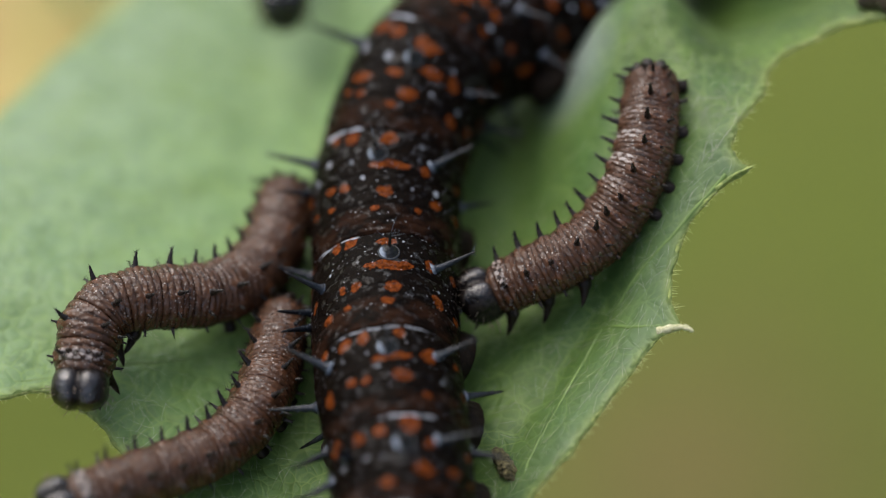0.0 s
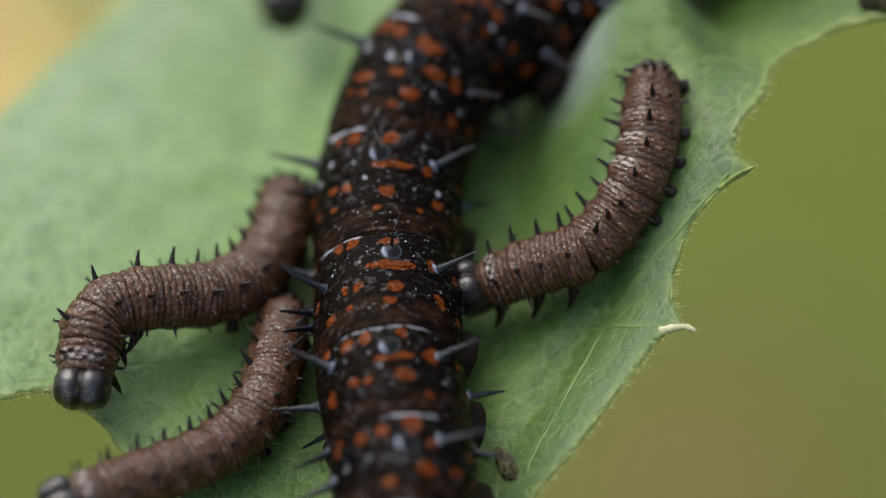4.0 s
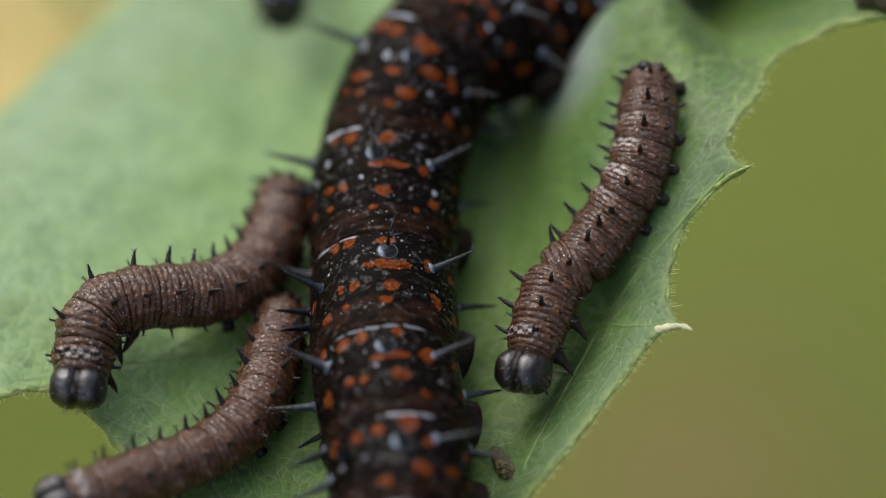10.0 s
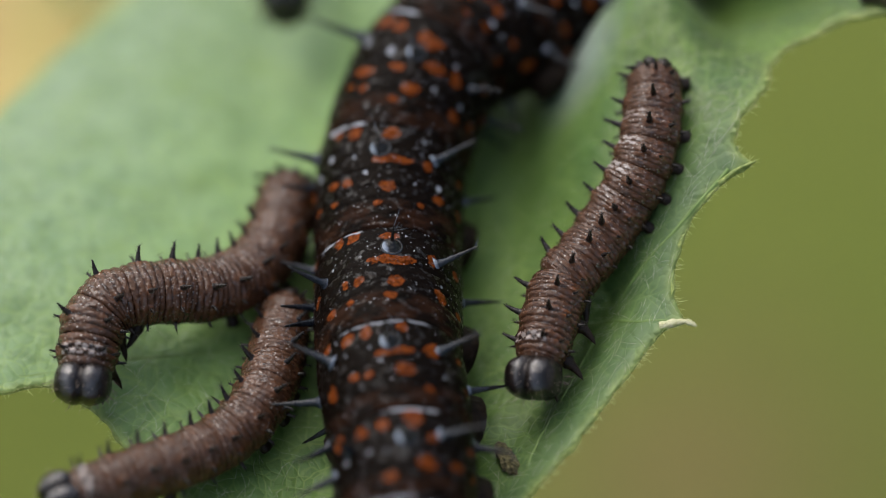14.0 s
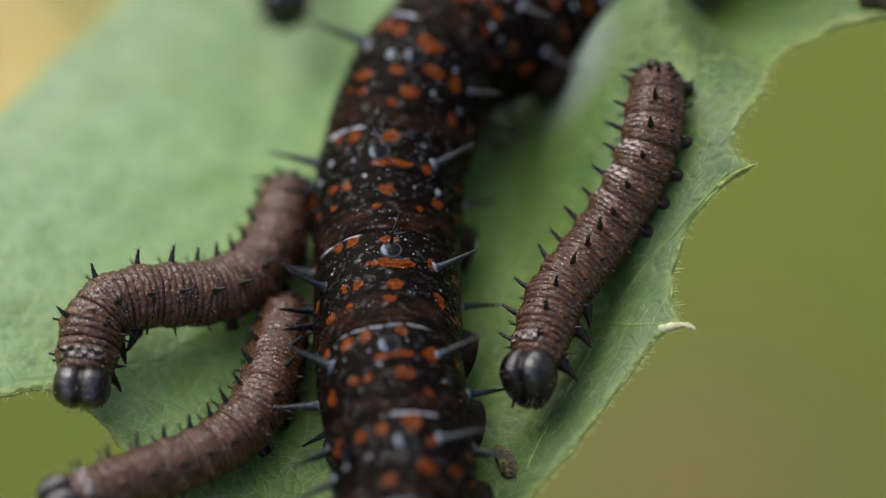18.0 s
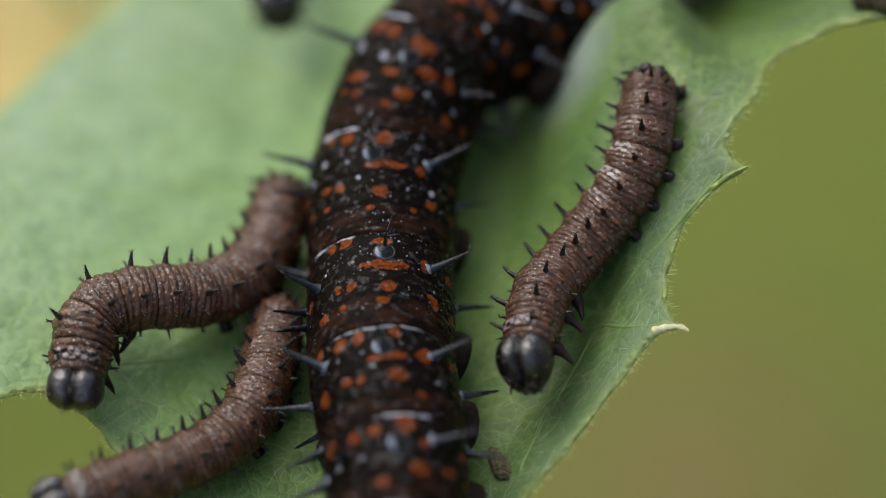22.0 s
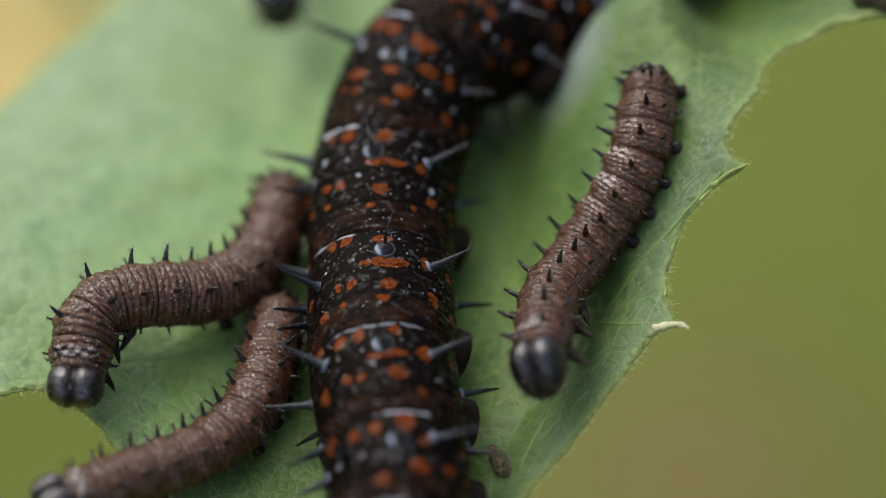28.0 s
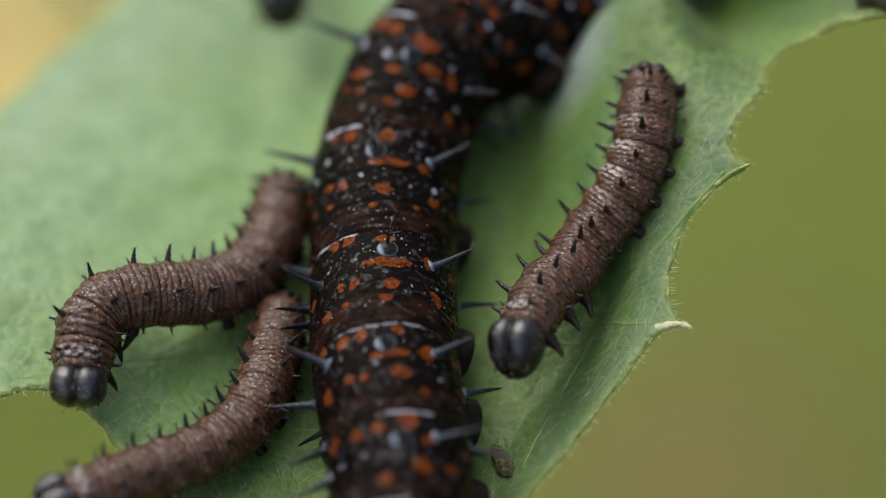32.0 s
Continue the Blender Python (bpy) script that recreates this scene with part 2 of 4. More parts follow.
FRASS_SKIN = make_plain("dry_brown_dropping", (0.018, 0.014, 0.006), (0.30, 0.26, 0.11), 0.6, 0.13, 0.16)
GROUND_SKIN = make_ground_skin()
YELLOW_SKIN = make_yellow_skin()


# ---- mesh helpers ----
def mesh_of(name, verts, faces, material, pigment=None):
    """A smooth mesh; verts in millimetres."""
    data = bpy.data.meshes.new(name)
    data.from_pydata((np.asarray(verts, float) * MM).tolist(), [], faces)
    data.shade_smooth()
    data.materials.append(material)
    if pigment is not None:
        layer = data.attributes.new("pigment", "FLOAT_COLOR", "POINT")
        rgba = np.ones((len(verts), 4), np.float32)
        rgba[:, :3] = pigment
        layer.data.foreach_set("color", rgba.ravel())
    data.update()
    return data


def under(ob, parent, m=None):
    ob.parent = parent
    if m is not None:
        ob.matrix_basis = m
    return ob


def part(name, data, parent, label="", m=None):
    ob = under(new(name, data), parent, m)
    return tagged(ob, label) if label else ob


def grid_faces(rows, cols, closed=True, start=0):
    i, j = np.meshgrid(np.arange(rows - 1), np.arange(cols if closed else cols - 1), indexing="ij")
    k = (j + 1) % cols
    a = np.stack((i * cols + j, i * cols + k, (i + 1) * cols + k, (i + 1) * cols + j), -1).reshape(-1, 4) + start
    return a.tolist()


def wobble(a, b, seed=0.0):
    """Smooth irregular values from -1 to 1 on two coordinates."""
    s = seed * 12.9898
    return (np.sin(a * 1.7 + b * 2.3 + s) + np.sin(a * 3.1 - b * 1.9 + s * 1.7 + 1.3)
            + 0.6 * np.sin(a * 6.3 + b * 5.1 + s * 0.6) + 0.4 * np.sin(-a * 11.7 + b * 9.3 + s * 2.1)) / 3.0


def ease(x, lo, hi):
    t = np.clip((x - lo) / (hi - lo), 0, 1)
    return t * t * (3 - 2 * t)


def spline(points, u):
    """Catmull-Rom through points at u from 0 to len - 1."""
    p = np.asarray(points, float)
    u = np.clip(np.asarray(u, float), 0, len(p) - 1)
    i = np.minimum(u.astype(int), len(p) - 2)
    f = (u - i)[..., None]
    a, b, c, d = p[np.maximum(i - 1, 0)], p[i], p[i + 1], p[np.minimum(i + 2, len(p) - 1)]
    return b + 0.5 * f * (c - a + f * (2 * a - 5 * b + 4 * c - d + f * (3 * (b - c) + d - a)))


def even(points, n, fine=400):
    """n points at even steps along the spline."""
    c = spline(points, np.linspace(0, len(points) - 1, fine))
    s = np.concatenate(([0], np.cumsum(np.linalg.norm(np.diff(c, axis=0), axis=1))))
    at = np.linspace(0, s[-1], n)
    return np.stack([np.interp(at, s, c[:, k]) for k in range(3)], -1), s[-1]


def tube(points, radii, sides=8):
    """Verts and faces of a closed tapered tube along points."""
    p = np.asarray(points, float)
    t = np.gradient(p, axis=0)
    t /= np.linalg.norm(t, axis=1)[:, None] + 1e-12
    ref = np.array((0.31, 0.17, 0.93)) if abs(t[0][2]) < 0.8 else np.array((1.0, 0.1, 0.0))
    a = np.cross(t, ref)
    a /= np.linalg.norm(a, axis=1)[:, None]
    b = np.cross(a, t)
    w = np.linspace(0, 2 * np.pi, sides, endpoint=False)
    v = p[:, None] + np.asarray(radii)[:, None, None] * (np.cos(w)[None, :, None] * a[:, None] + np.sin(w)[None, :, None] * b[:, None])
    n = len(p)
    return v.reshape(-1, 3), grid_faces(n, sides) + [list(range(sides))[::-1], [(n - 1) * sides + k for k in range(sides)]]


def join(pieces):
    verts, faces, k = [], [], 0
    for v, f in pieces:
        verts.append(np.asarray(v, float))
        faces += [[a + k for a in q] for q in f]
        k += len(v)
    return np.concatenate(verts), faces


def ball(centre, size, rings=12, sides=18, lumps=0.0, seed=0.0):
    th = np.linspace(0.02, np.pi - 0.02, rings)
    ph = np.linspace(0, 2 * np.pi, sides, endpoint=False)
    a, b = np.meshgrid(th, ph, indexing="ij")
    r = 1 + lumps * wobble(a * 2.5, np.cos(b) * 2.5 + np.sin(b) * 1.7, seed)
    v = np.stack((np.sin(a) * np.cos(b) * size[0] * r, np.sin(a) * np.sin(b) * size[1] * r, np.cos(a) * size[2] * r), -1).reshape(-1, 3)
    return v + np.asarray(centre, float), grid_faces(rings, sides) + [list(range(sides))[::-1], [(rings - 1) * sides + k for k in range(sides)]]


def axes(origin, forward, up, roll=0.0):
    """A pose at origin (millimetres): y forward, z up, rolled by degrees."""
    y = Vector(forward).normalized()
    x = y.cross(Vector(up)).normalized()
    z = x.cross(y)
    m = Matrix((x, y, z)).transposed().to_4x4()
    m = m @ Matrix.Rotation(radians(roll), 4, "Y")
    m.translation = Vector(origin) * MM
    return m


# ---- the leaf ----
OUTLINE = [(-15.04, -6.15), (-14.23, -5.76), (-13.28, -5.73), (-11.87, -6.73), (-10.76, -8.15), (-9.11, -9.68), (-6.59, -11.49), (-3.41, -12.54), (-0.07, -11.83), (2.63, -10.24), (4.03, -8.99), (5.23, -7.39), (6.16, -6.27), (6.94, -5.29), (7.47, -4.98), (7.92, -5.07), (7.6, -4.4), (7.52, -3.52), (7.88, -2.18), (8.28, -1.45), (9.18, -0.65), (10.31, -0.23), (9.84, 0.17), (9.67, 0.68), (10.0, 1.65), (10.94, 2.77), (11.21, 4.1), (11.85, 4.98), (13.03, 5.36), (14.04, 5.85), (16.04, 5.32), (20.5, 12.0), (16.0, 18.0), (3.04, 38.96), (-9.73, 36.86), (-13.12, 18.02), (-15.23, 13.58), (-17.08, 9.3), (-18.64, 3.52), (-18.56, -2.17), (-16.75, -6.05)]
LEAF_HEART = np.array((-1.7, 1.4))


def leaf_height(x, y):
    """The blade's height in millimetres: gentle waves, a valley and a raised rim along the bitten side."""
    x, y = np.asarray(x, float), np.asarray(y, float)
    z = 0.16 * wobble(x * 0.22, y * 0.22, 2.0) * ease(np.abs(x - 6), 3, 12)
    z = z - 0.010 * np.clip(-x - 9, 0, 30) ** 2 * ease(y, -2, 14)
    # the half towards the bitten edge slopes up from the fold
    u = x + 2.0
    z = z + np.where(u < 0, 0, np.where(u < 4, 0.0525 * u * u, 0.42 * (u - 2)))
    # and the other half a little, so that the large caterpillar lies in a trough
    u = -x - 2.5
    z = z + np.where(u < 0, 0, np.where(u < 3, 0.025 * u * u, 0.15 * (u - 1.5)))
    # behind, the flat half falls away and the sloping half rises a little
    z = z - 0.26 * np.clip(y + 1.0, 0, 30) ** 2 / (np.clip(y + 1.0, 0, 30) + 4.0) * ease(-x, 2.0, 8.0)
    z = z + 0.33 * np.clip(y - 1.0, 0, 12) ** 2 / (np.clip(y - 1.0, 0, 12) + 1.5) * ease(x, 2.0, 7.0)
    # the far corner by the stalk bends down
    z = z - 0.55 * np.clip(y - 1.2, 0, 8) * ease(x, 7.5, 10.5)
    z = z - 0.085 * np.clip(y - 6.0, 0, 8) ** 2 * ease(x, 2, 4) * ease(-x, -11, -8)
    # the bitten half lifts towards its far end
    z = z + 2.6 * ease(y, -6.5, 3.5) * ease(x, 2.2, 6.8) * ease(-y, -12, -7)
    # and leaves a hollow beside the large caterpillar
    z = z - 0.6 * np.exp(-((x - 2.9) / 1.5) ** 2) * ease(y, -1.0, 3.5)
    # distance across the bitten side, whose two edges meet at the pale tooth
    low = (x - 2.7) * 0.79 - (y + 10.3) * 0.61
    high = (x - 7.91) * 0.974 - (y + 2.50) * 0.227
    across = np.maximum(low, high)
    here = ease(x, 1.0, 4.0) * ease(-y, -9.0, -3.0)
    z = z - 0.45 * np.exp(-((across + 2.4) / 0.8) ** 2) * here
    z = z + 0.60 * ease(across, -2.3, 0.2) * here
    return z


def leaf_outline(n):
    p = np.array(OUTLINE)
    q = np.concatenate((p, p[:1]))
    s = np.concatenate(([0], np.cumsum(np.linalg.norm(np.diff(q, axis=0), axis=1))))
    at = np.linspace(0, s[-1], n, endpoint=False)
    flat = np.stack([np.interp(at, s, q[:, k]) for k in (0, 1)], -1)
    soft = (np.roll(flat, 1, 0) + np.roll(flat, -1, 0) + flat * 2) / 4
    soft = (np.roll(soft, 1, 0) + np.roll(soft, -1, 0) + soft * 2) / 4
    nick = 0.045 * wobble(at * 2.6, at * 1.1, 3.0) + 0.03 * wobble(at * 7.0, at * 4.0, 5.0)
    t = np.roll(soft, -1, 0) - np.roll(soft, 1, 0)
    t /= np.linalg.norm(t, axis=1)[:, None]
    return soft + np.stack((t[:, 1], -t[:, 0]), -1) * nick[:, None], t


def build_leaf():
    leaf = tagged(new("leaf"), "large green leaf with a ragged bitten edge and fine hairs", "leaf", kind="")
    n = 1100
    edge, along = leaf_outline(n)
    # the blade: an even net of points inside the outline, finer where it is seen closely
    points = [Vector(p) for p in edge]
    rows = []
    for step, x0, x1, y0, y1 in ((0.26, -17, 13, -13, 9), (0.6, -40, 40, -25, 60)):
        gx, gy = np.meshgrid(np.arange(x0, x1, step), np.arange(y0, y1, step * 0.87))
        gx = gx + np.where(np.arange(gx.shape[0]) % 2, step / 2, 0)[:, None]
        g = np.stack((gx.ravel(), gy.ravel()), -1)
        if rows:
            g = g[~((g[:, 0] > -17.2) & (g[:, 0] < 13.2) & (g[:, 1] > -13.2) & (g[:, 1] < 9.2))]
        gap = np.min(np.linalg.norm(g[:, None] - edge[None, ::4], axis=2), axis=1)
        rows.append(g[(gap > step * 0.45) & np.array([inside(edge, *p) for p in g])])
    points += [Vector(p) for p in np.concatenate(rows)]
    xy, _, tris, _, _, _ = delaunay_2d_cdt(points, [(k, (k + 1) % n) for k in range(n)], [], 1, 1e-6)
    xy = np.array([tuple(p) for p in xy])
    z = leaf_height(xy[:, 0], xy[:, 1])
    gap = np.min(np.linalg.norm(xy[:, None] - edge[None, ::2], axis=2), axis=1)
    top = np.concatenate((xy, z[:, None]), -1)
    low = top - (0, 0, 0.20)
    k = len(top)
    tris = [list(f) for f in tris]
    flip = [f if np.cross(xy[f[1]] - xy[f[0]], xy[f[2]] - xy[f[0]]) > 0 else f[::-1] for f in tris]
    faces = flip + [[q + k for q in f[::-1]] for f in flip]
    faces += [[q, q + k, (q + 1) % n + k, (q + 1) % n] for q in range(n)]
    rim = np.concatenate((ease(gap, 0.35, 0.0), ease(gap, 0.35, 0.0)))
    flange = np.tile(ease(gap, 2.6, 0.3) * ease(xy[:, 0], 0.0, 2.5) * ease(-xy[:, 1], -3.0, 0.0), 2)
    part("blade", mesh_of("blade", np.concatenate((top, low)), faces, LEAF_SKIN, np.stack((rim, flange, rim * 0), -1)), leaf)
    # a thick pale border follows the cut edge
    loop = np.concatenate((edge, leaf_height(edge[:, 0], edge[:, 1])[:, None] - 0.07), -1)
    start = int(np.argmin(np.abs(loop[:, 0]) + 2 * np.abs(loop[:, 1] - 40)))
    loop = np.roll(loop, -start, 0)
    thick = 0.058 + 0.035 * wobble(np.arange(n) * 0.21, np.arange(n) * 0.05, 4.0)
    part("leaf_border", mesh_of("leaf_border", *tube(loop, thick, 7), RIM_SKIN), leaf, "thick yellow-green cut border of the leaf")
    # veins
    for path in (((-11.1, -4.41), (-8.92, -3.86), (-7.01, -3.27), (-4.87, -2.5)), ((-11.1, -4.41), (-12.87, -5.0), (-14.73, -5.47)), ((-1.59, -9.69), (-1.84, -4.96), (-2.14, 1.42), (-0.52, 8.4), (4.73, 11.86)), ((-3.48, 5.69), (-8.9, 10.04), (-15.05, 10.46)), ((7.51, -4.94), (6.25, -4.44), (5.0, -3.51), (3.65, -3.38), (2.11, -2.89), (1.32, -2.75)), ((9.54, -0.23), (8.1, -1.45), (6.88, -2.35), (6.03, -3.01), (5.16, -4.06), (4.05, -6.08), (2.96, -8.22), (2.46, -9.46))):
        c = spline([(x, y, 0) for x, y in path], np.linspace(0, len(path) - 1, 60))
        c[:, 2] = leaf_height(c[:, 0], c[:, 1]) - 0.055
        c[:, :2] += 0.06 * np.stack((wobble(c[:, 1], c[:, 0], 1), wobble(c[:, 0], c[:, 1], 2)), -1)
        part("vein", mesh_of("vein", *tube(c, 0.085 * np.linspace(1, 0.7, 60), 8), VEIN_SKIN), leaf)
    # the hooked pale tooth at the edge
    hook = spline([(7.14, -4.93, 3.65), (7.61, -5.02, 3.97), (7.97, -5.17, 4.19), (8.25, -5.39, 4.23)], np.linspace(0, 3, 16))
    part("tooth", mesh_of("tooth", *tube(hook, np.interp(np.arange(16), (0, 4, 8, 11, 13, 15), (0.17, 0.14, 0.085, 0.10, 0.07, 0.012)) * (1 + 0.16 * np.sin(np.arange(16) * 1.9 + 0.6)), 9), TOOTH_SKIN), leaf, "pale dry tooth of the leaf edge")
    hook = spline([(9.18, -0.66, 6.05), (9.74, -0.41, 6.45), (10.35, -0.31, 6.79)], np.linspace(0, 2, 12))
    part("tooth", mesh_of("tooth", *tube(hook, np.linspace(0.10, 0.04, 12), 8), RIM_SKIN), leaf)
    # the stalk
    stalk = spline([(14.77, 6.94, 7.57), (15.4, 6.37, 8.35), (16.54, 5.7, 9.44)] + [(24.0, 13.5, 9.5), (32.0, 15.0, 7.0)], np.linspace(0, 4, 40))
    part("leaf_stalk", mesh_of("leaf_stalk", *tube(stalk, np.linspace(0.35, 0.9, 40), 12), STALK_SKIN), leaf, "dark brown leaf stalk")
    # hairs along the edge and over the blade
    rng = random.Random(4)
    hairs = []
    for _ in range(3400):
        i = rng.randrange(n)
        p = edge[i]
        if p[1] > 14 or p[0] < -18:
            continue
        out = np.array((-along[i][1], along[i][0]))
        if np.dot(out, p - LEAF_HEART) < 0:
            out = -out
        w = rng.uniform(-0.6, 0.6)
        way = np.array((*(out + along[i] * w), rng.uniform(-0.2, 0.7)))
        z = float(leaf_height(*p)) - 0.05
        root = np.array((*p, z))
        reach = rng.uniform(0.08, 0.40) * rng.uniform(0.5, 1.0)
        bend = np.array((rng.uniform(-1, 1), rng.uniform(-1, 1), rng.uniform(-1, 0.3))) * 0.25 * reach
        hairs.append(tube([root, root + way * reach * 0.5 + bend * 0.3, root + way * reach + bend], (0.008, 0.006, 0.002), 4))
    tagged(part("edge_hair", mesh_of("edge_hair", *join(hairs), FRINGE_SKIN), leaf, "short yellowish fringe of the leaf edge"), kind="stuff")
    hairs = []
    # long silky hairs, most of them near the bitten edge
    for _ in range(2600):
        x, y = rng.uniform(1.2, 10.5), rng.uniform(-11, 6)
        if rng.random() < 0.35:
            x, y = rng.uniform(-12, -3), rng.uniform(-11, -2)
        if not inside(edge, x, y):
            continue
        gap = float(np.min(np.hypot(edge[:, 0] - x, edge[:, 1] - y)))
        if rng.random() > math.exp(-gap / 1.6) + 0.12:
            continue
        w = rng.gauss(0.95, 0.7) if x > 0 else rng.uniform(0, math.tau)
        if rng.random() < 0.3:
            w = rng.uniform(0, math.tau)
        reach, curl = rng.uniform(0.3, 1.3), rng.uniform(-1.2, 1.2)
        walkway, p = [], np.array((x, y))
        for k in range(7):
            walkway.append((p[0], p[1], float(leaf_height(p[0], p[1])) + 0.004 + 0.045 * math.sin(math.pi * k / 6)))
            p = p + np.array((math.cos(w + curl * k / 6), math.sin(w + curl * k / 6))) * reach / 6
        if inside(edge, *walkway[-1][:2]) and inside(edge, *walkway[3][:2]):
            hairs.append(tube(walkway, np.linspace(0.0036, 0.0014, 7), 4))
    tagged(part("hair", mesh_of("hair", *join(hairs), HAIR_SKIN), leaf, "fine pale hairs on the leaf"), kind="stuff")
    return leaf


def inside(poly, x, y):
    a, b = poly, np.roll(poly, -1, 0)
    cross = (a[:, 1] > y) != (b[:, 1] > y)
    at = a[:, 0] + (y - a[:, 1]) / (b[:, 1] - a[:, 1] + 1e-12) * (b[:, 0] - a[:, 0])
    return bool(np.count_nonzero(cross & (at > x)) % 2)


# ---- ground far below and the yellowed leaf behind ----
def build_ground():
    n = 60
    g = np.concatenate((-np.geomspace(60000, 40, n), [0], np.geomspace(40, 60000, n)))
    x, y = np.meshgrid(g, g, indexing="xy")
    near = np.exp(-(x ** 2 + y ** 2) / 900.0 ** 2)
    z = -330 + 10 * wobble(x / 90, y / 90, 1) * near
    v = np.stack((x, y, z), -1).reshape(-1, 3)
    return tagged(new("ground", mesh_of("ground", v, grid_faces(len(g), len(g), False), GROUND_SKIN)), "olive green and brown meadow ground far below the leaf", "ground", kind="structure")


def build_yellow_leaf():
    leaf = tagged(new("yellowed_leaf"), "yellow and orange withering leaf behind the green one", "leaf")
    leaf.matrix_world = pose(-24 * MM, 50 * MM, -30 * MM, 14, -8, 42)
    t = np.linspace(0, 1, 40)
    s = np.linspace(-1, 1, 25)
    a, b = np.meshgrid(t, s, indexing="ij")
    half = 19 * np.sin(np.pi * np.clip(a, 0.0, 1) ** 0.75) * (1 + 0.06 * np.sin(a * 40)) + 0.3
    x, y = b * half, (a - 0.5) * 62
    z = 0.9 * np.abs(b) ** 1.5 * 3 + wobble(x * 0.2, y * 0.15, 6)
    v = np.stack((x, y, z), -1).reshape(-1, 3)
    k = len(v)
    f = grid_faces(40, 25, False)
    border = [i * 25 for i in range(40)] + [39 * 25 + j for j in range(1, 25)] + [i * 25 + 24 for i in range(38, -1, -1)] + [j for j in range(23, 0, -1)]
    f2 = f + [[q + k for q in p[::-1]] for p in f] + [[border[i], border[i] + k, border[(i + 1) % len(border)] + k, border[(i + 1) % len(border)]] for i in range(len(border))]
    part("blade", mesh_of("blade", np.concatenate((v, v - (0, 0, 0.25))), f2, YELLOW_SKIN), leaf)
    rib = np.stack((np.zeros(30), np.linspace(-38, 30, 30), wobble(np.zeros(30), np.linspace(-38, 30, 30) * 0.15, 6) + 0.1), -1)
    turn = np.array(leaf.matrix_world.inverted().to_3x3())
    here = np.array(leaf.matrix_world.translation) / MM
    foot = [turn @ (np.array(p) - here) for p in ((-48.5, 76.0, -40.0), (-50.0, 78.0, -120.0), (-51.0, 79.0, -334.0))]
    stalk = spline([(0, 28.0, 0.3)] + foot, np.linspace(0, 3, 60))
    part("leaf_stalk", mesh_of("leaf_stalk", *tube(stalk, np.linspace(0.6, 1.3, 60), 9), STALK_SKIN), leaf)
    part("midrib", mesh_of("midrib", *tube(rib, np.linspace(0.8, 0.2, 30), 8), RIM_SKIN), leaf)


def build_plant_stem():
    z = np.linspace(-332, 18, 90)
    line = np.stack((32.5 + 1.2 * np.sin(z / 60), 15.5 + 1.0 * np.sin(z / 45 + 1), z), -1)
    thick = np.interp(z, (-332, 18), (2.6, 1.2)) * (1 + 0.05 * np.sin(z / 3.1))
    stem = tagged(new("plant_stem"), "dark upright plant stem that carries the green leaf", "stem")
    part("stalk", mesh_of("stalk", *tube(line, thick, 12), STALK_SKIN), stem)


# ---- caterpillar pieces ----
def spine_mesh(name, length, thick, base, material, hairs, seed, lean=0.15, blue=0.0, barb=(0.12, 0.30), pale=False):
    """A thorn along +z with a swollen foot and fine side bristles."""
    rng = random.Random(seed)
    t = np.linspace(0, 1, 14)
    path = np.stack((0 * t, lean * length * t ** 2, length * t), -1)
    r = thick * (1 - 0.80 * t ** 1.1) + base * np.exp(-(t / 0.07) ** 2)
    r = r * (1 + 0.10 * np.sin(t * 31 + seed))
    r[-1] = thick * 0.06
    v, f = tube(path, r, 9)
    tt = np.repeat(t, 9)
    pig = np.stack((blue * ease(tt, 0.85, 0.10), blue * ease(tt, 0.08, 0.0) * 0.7, tt * 0), -1)
    pieces, pigs = [(v, f)], [pig]
    for i in range(hairs):
        at = rng.uniform(0.35, 0.95)
        w = rng.uniform(0, math.tau)
        root = np.array((0, lean * length * at ** 2, length * at))
        way = np.array((math.cos(w) * 0.8, math.sin(w) * 0.8, rng.uniform(0.3, 0.9)))
        reach = length * rng.uniform(*barb)
        v, f = tube([root, root + way * reach * 0.6, root + way * reach * 1.05], (0.010, 0.007, 0.002), 4)
        pieces.append((v, f))
        pigs.append(np.zeros((len(v), 3)) + (0, 0.30 if pale else 0.0, 0))
    v, f = join(pieces)
    # each bristle grows out of the thorn's skin
    k = len(pieces[0][0])
    for w, _ in pieces[1:]:
        near = int(np.argmin(np.linalg.norm(v[:len(pieces[0][0])] - v[k], axis=1)))
        f.append([near, k, k + 1])
        k += len(w)
    return mesh_of(name, v, f, material, np.concatenate(pigs))


def foot_mesh(name, length, thick, hook, material, seed):
    """A stubby or clawed leg along +z."""
    t = np.linspace(0, 1, 12)
    path = np.stack((0 * t, hook * length * t ** 2, length * t), -1)
    r = thick * np.interp(t, (0, 0.30, 0.5, 0.8, 1), (1.0, 0.80, 0.50, 0.30, 0.04)) * (1 + 0.06 * np.sin(t * 25 + seed))
    return mesh_of(name, *tube(path, r, 10), material)


def proleg_mesh(name, length, thick, material):
    t = np.linspace(0, 1, 12)
    path = np.stack((0 * t, 0 * t, length * t), -1)
    r = thick * np.interp(t, (0, 0.5, 0.78, 0.92, 1), (1.0, 0.80, 0.86, 0.80, 0.35)) * (1 + 0.04 * np.sin(t * 30))
    return mesh_of(name, *tube(path, r, 14), material)


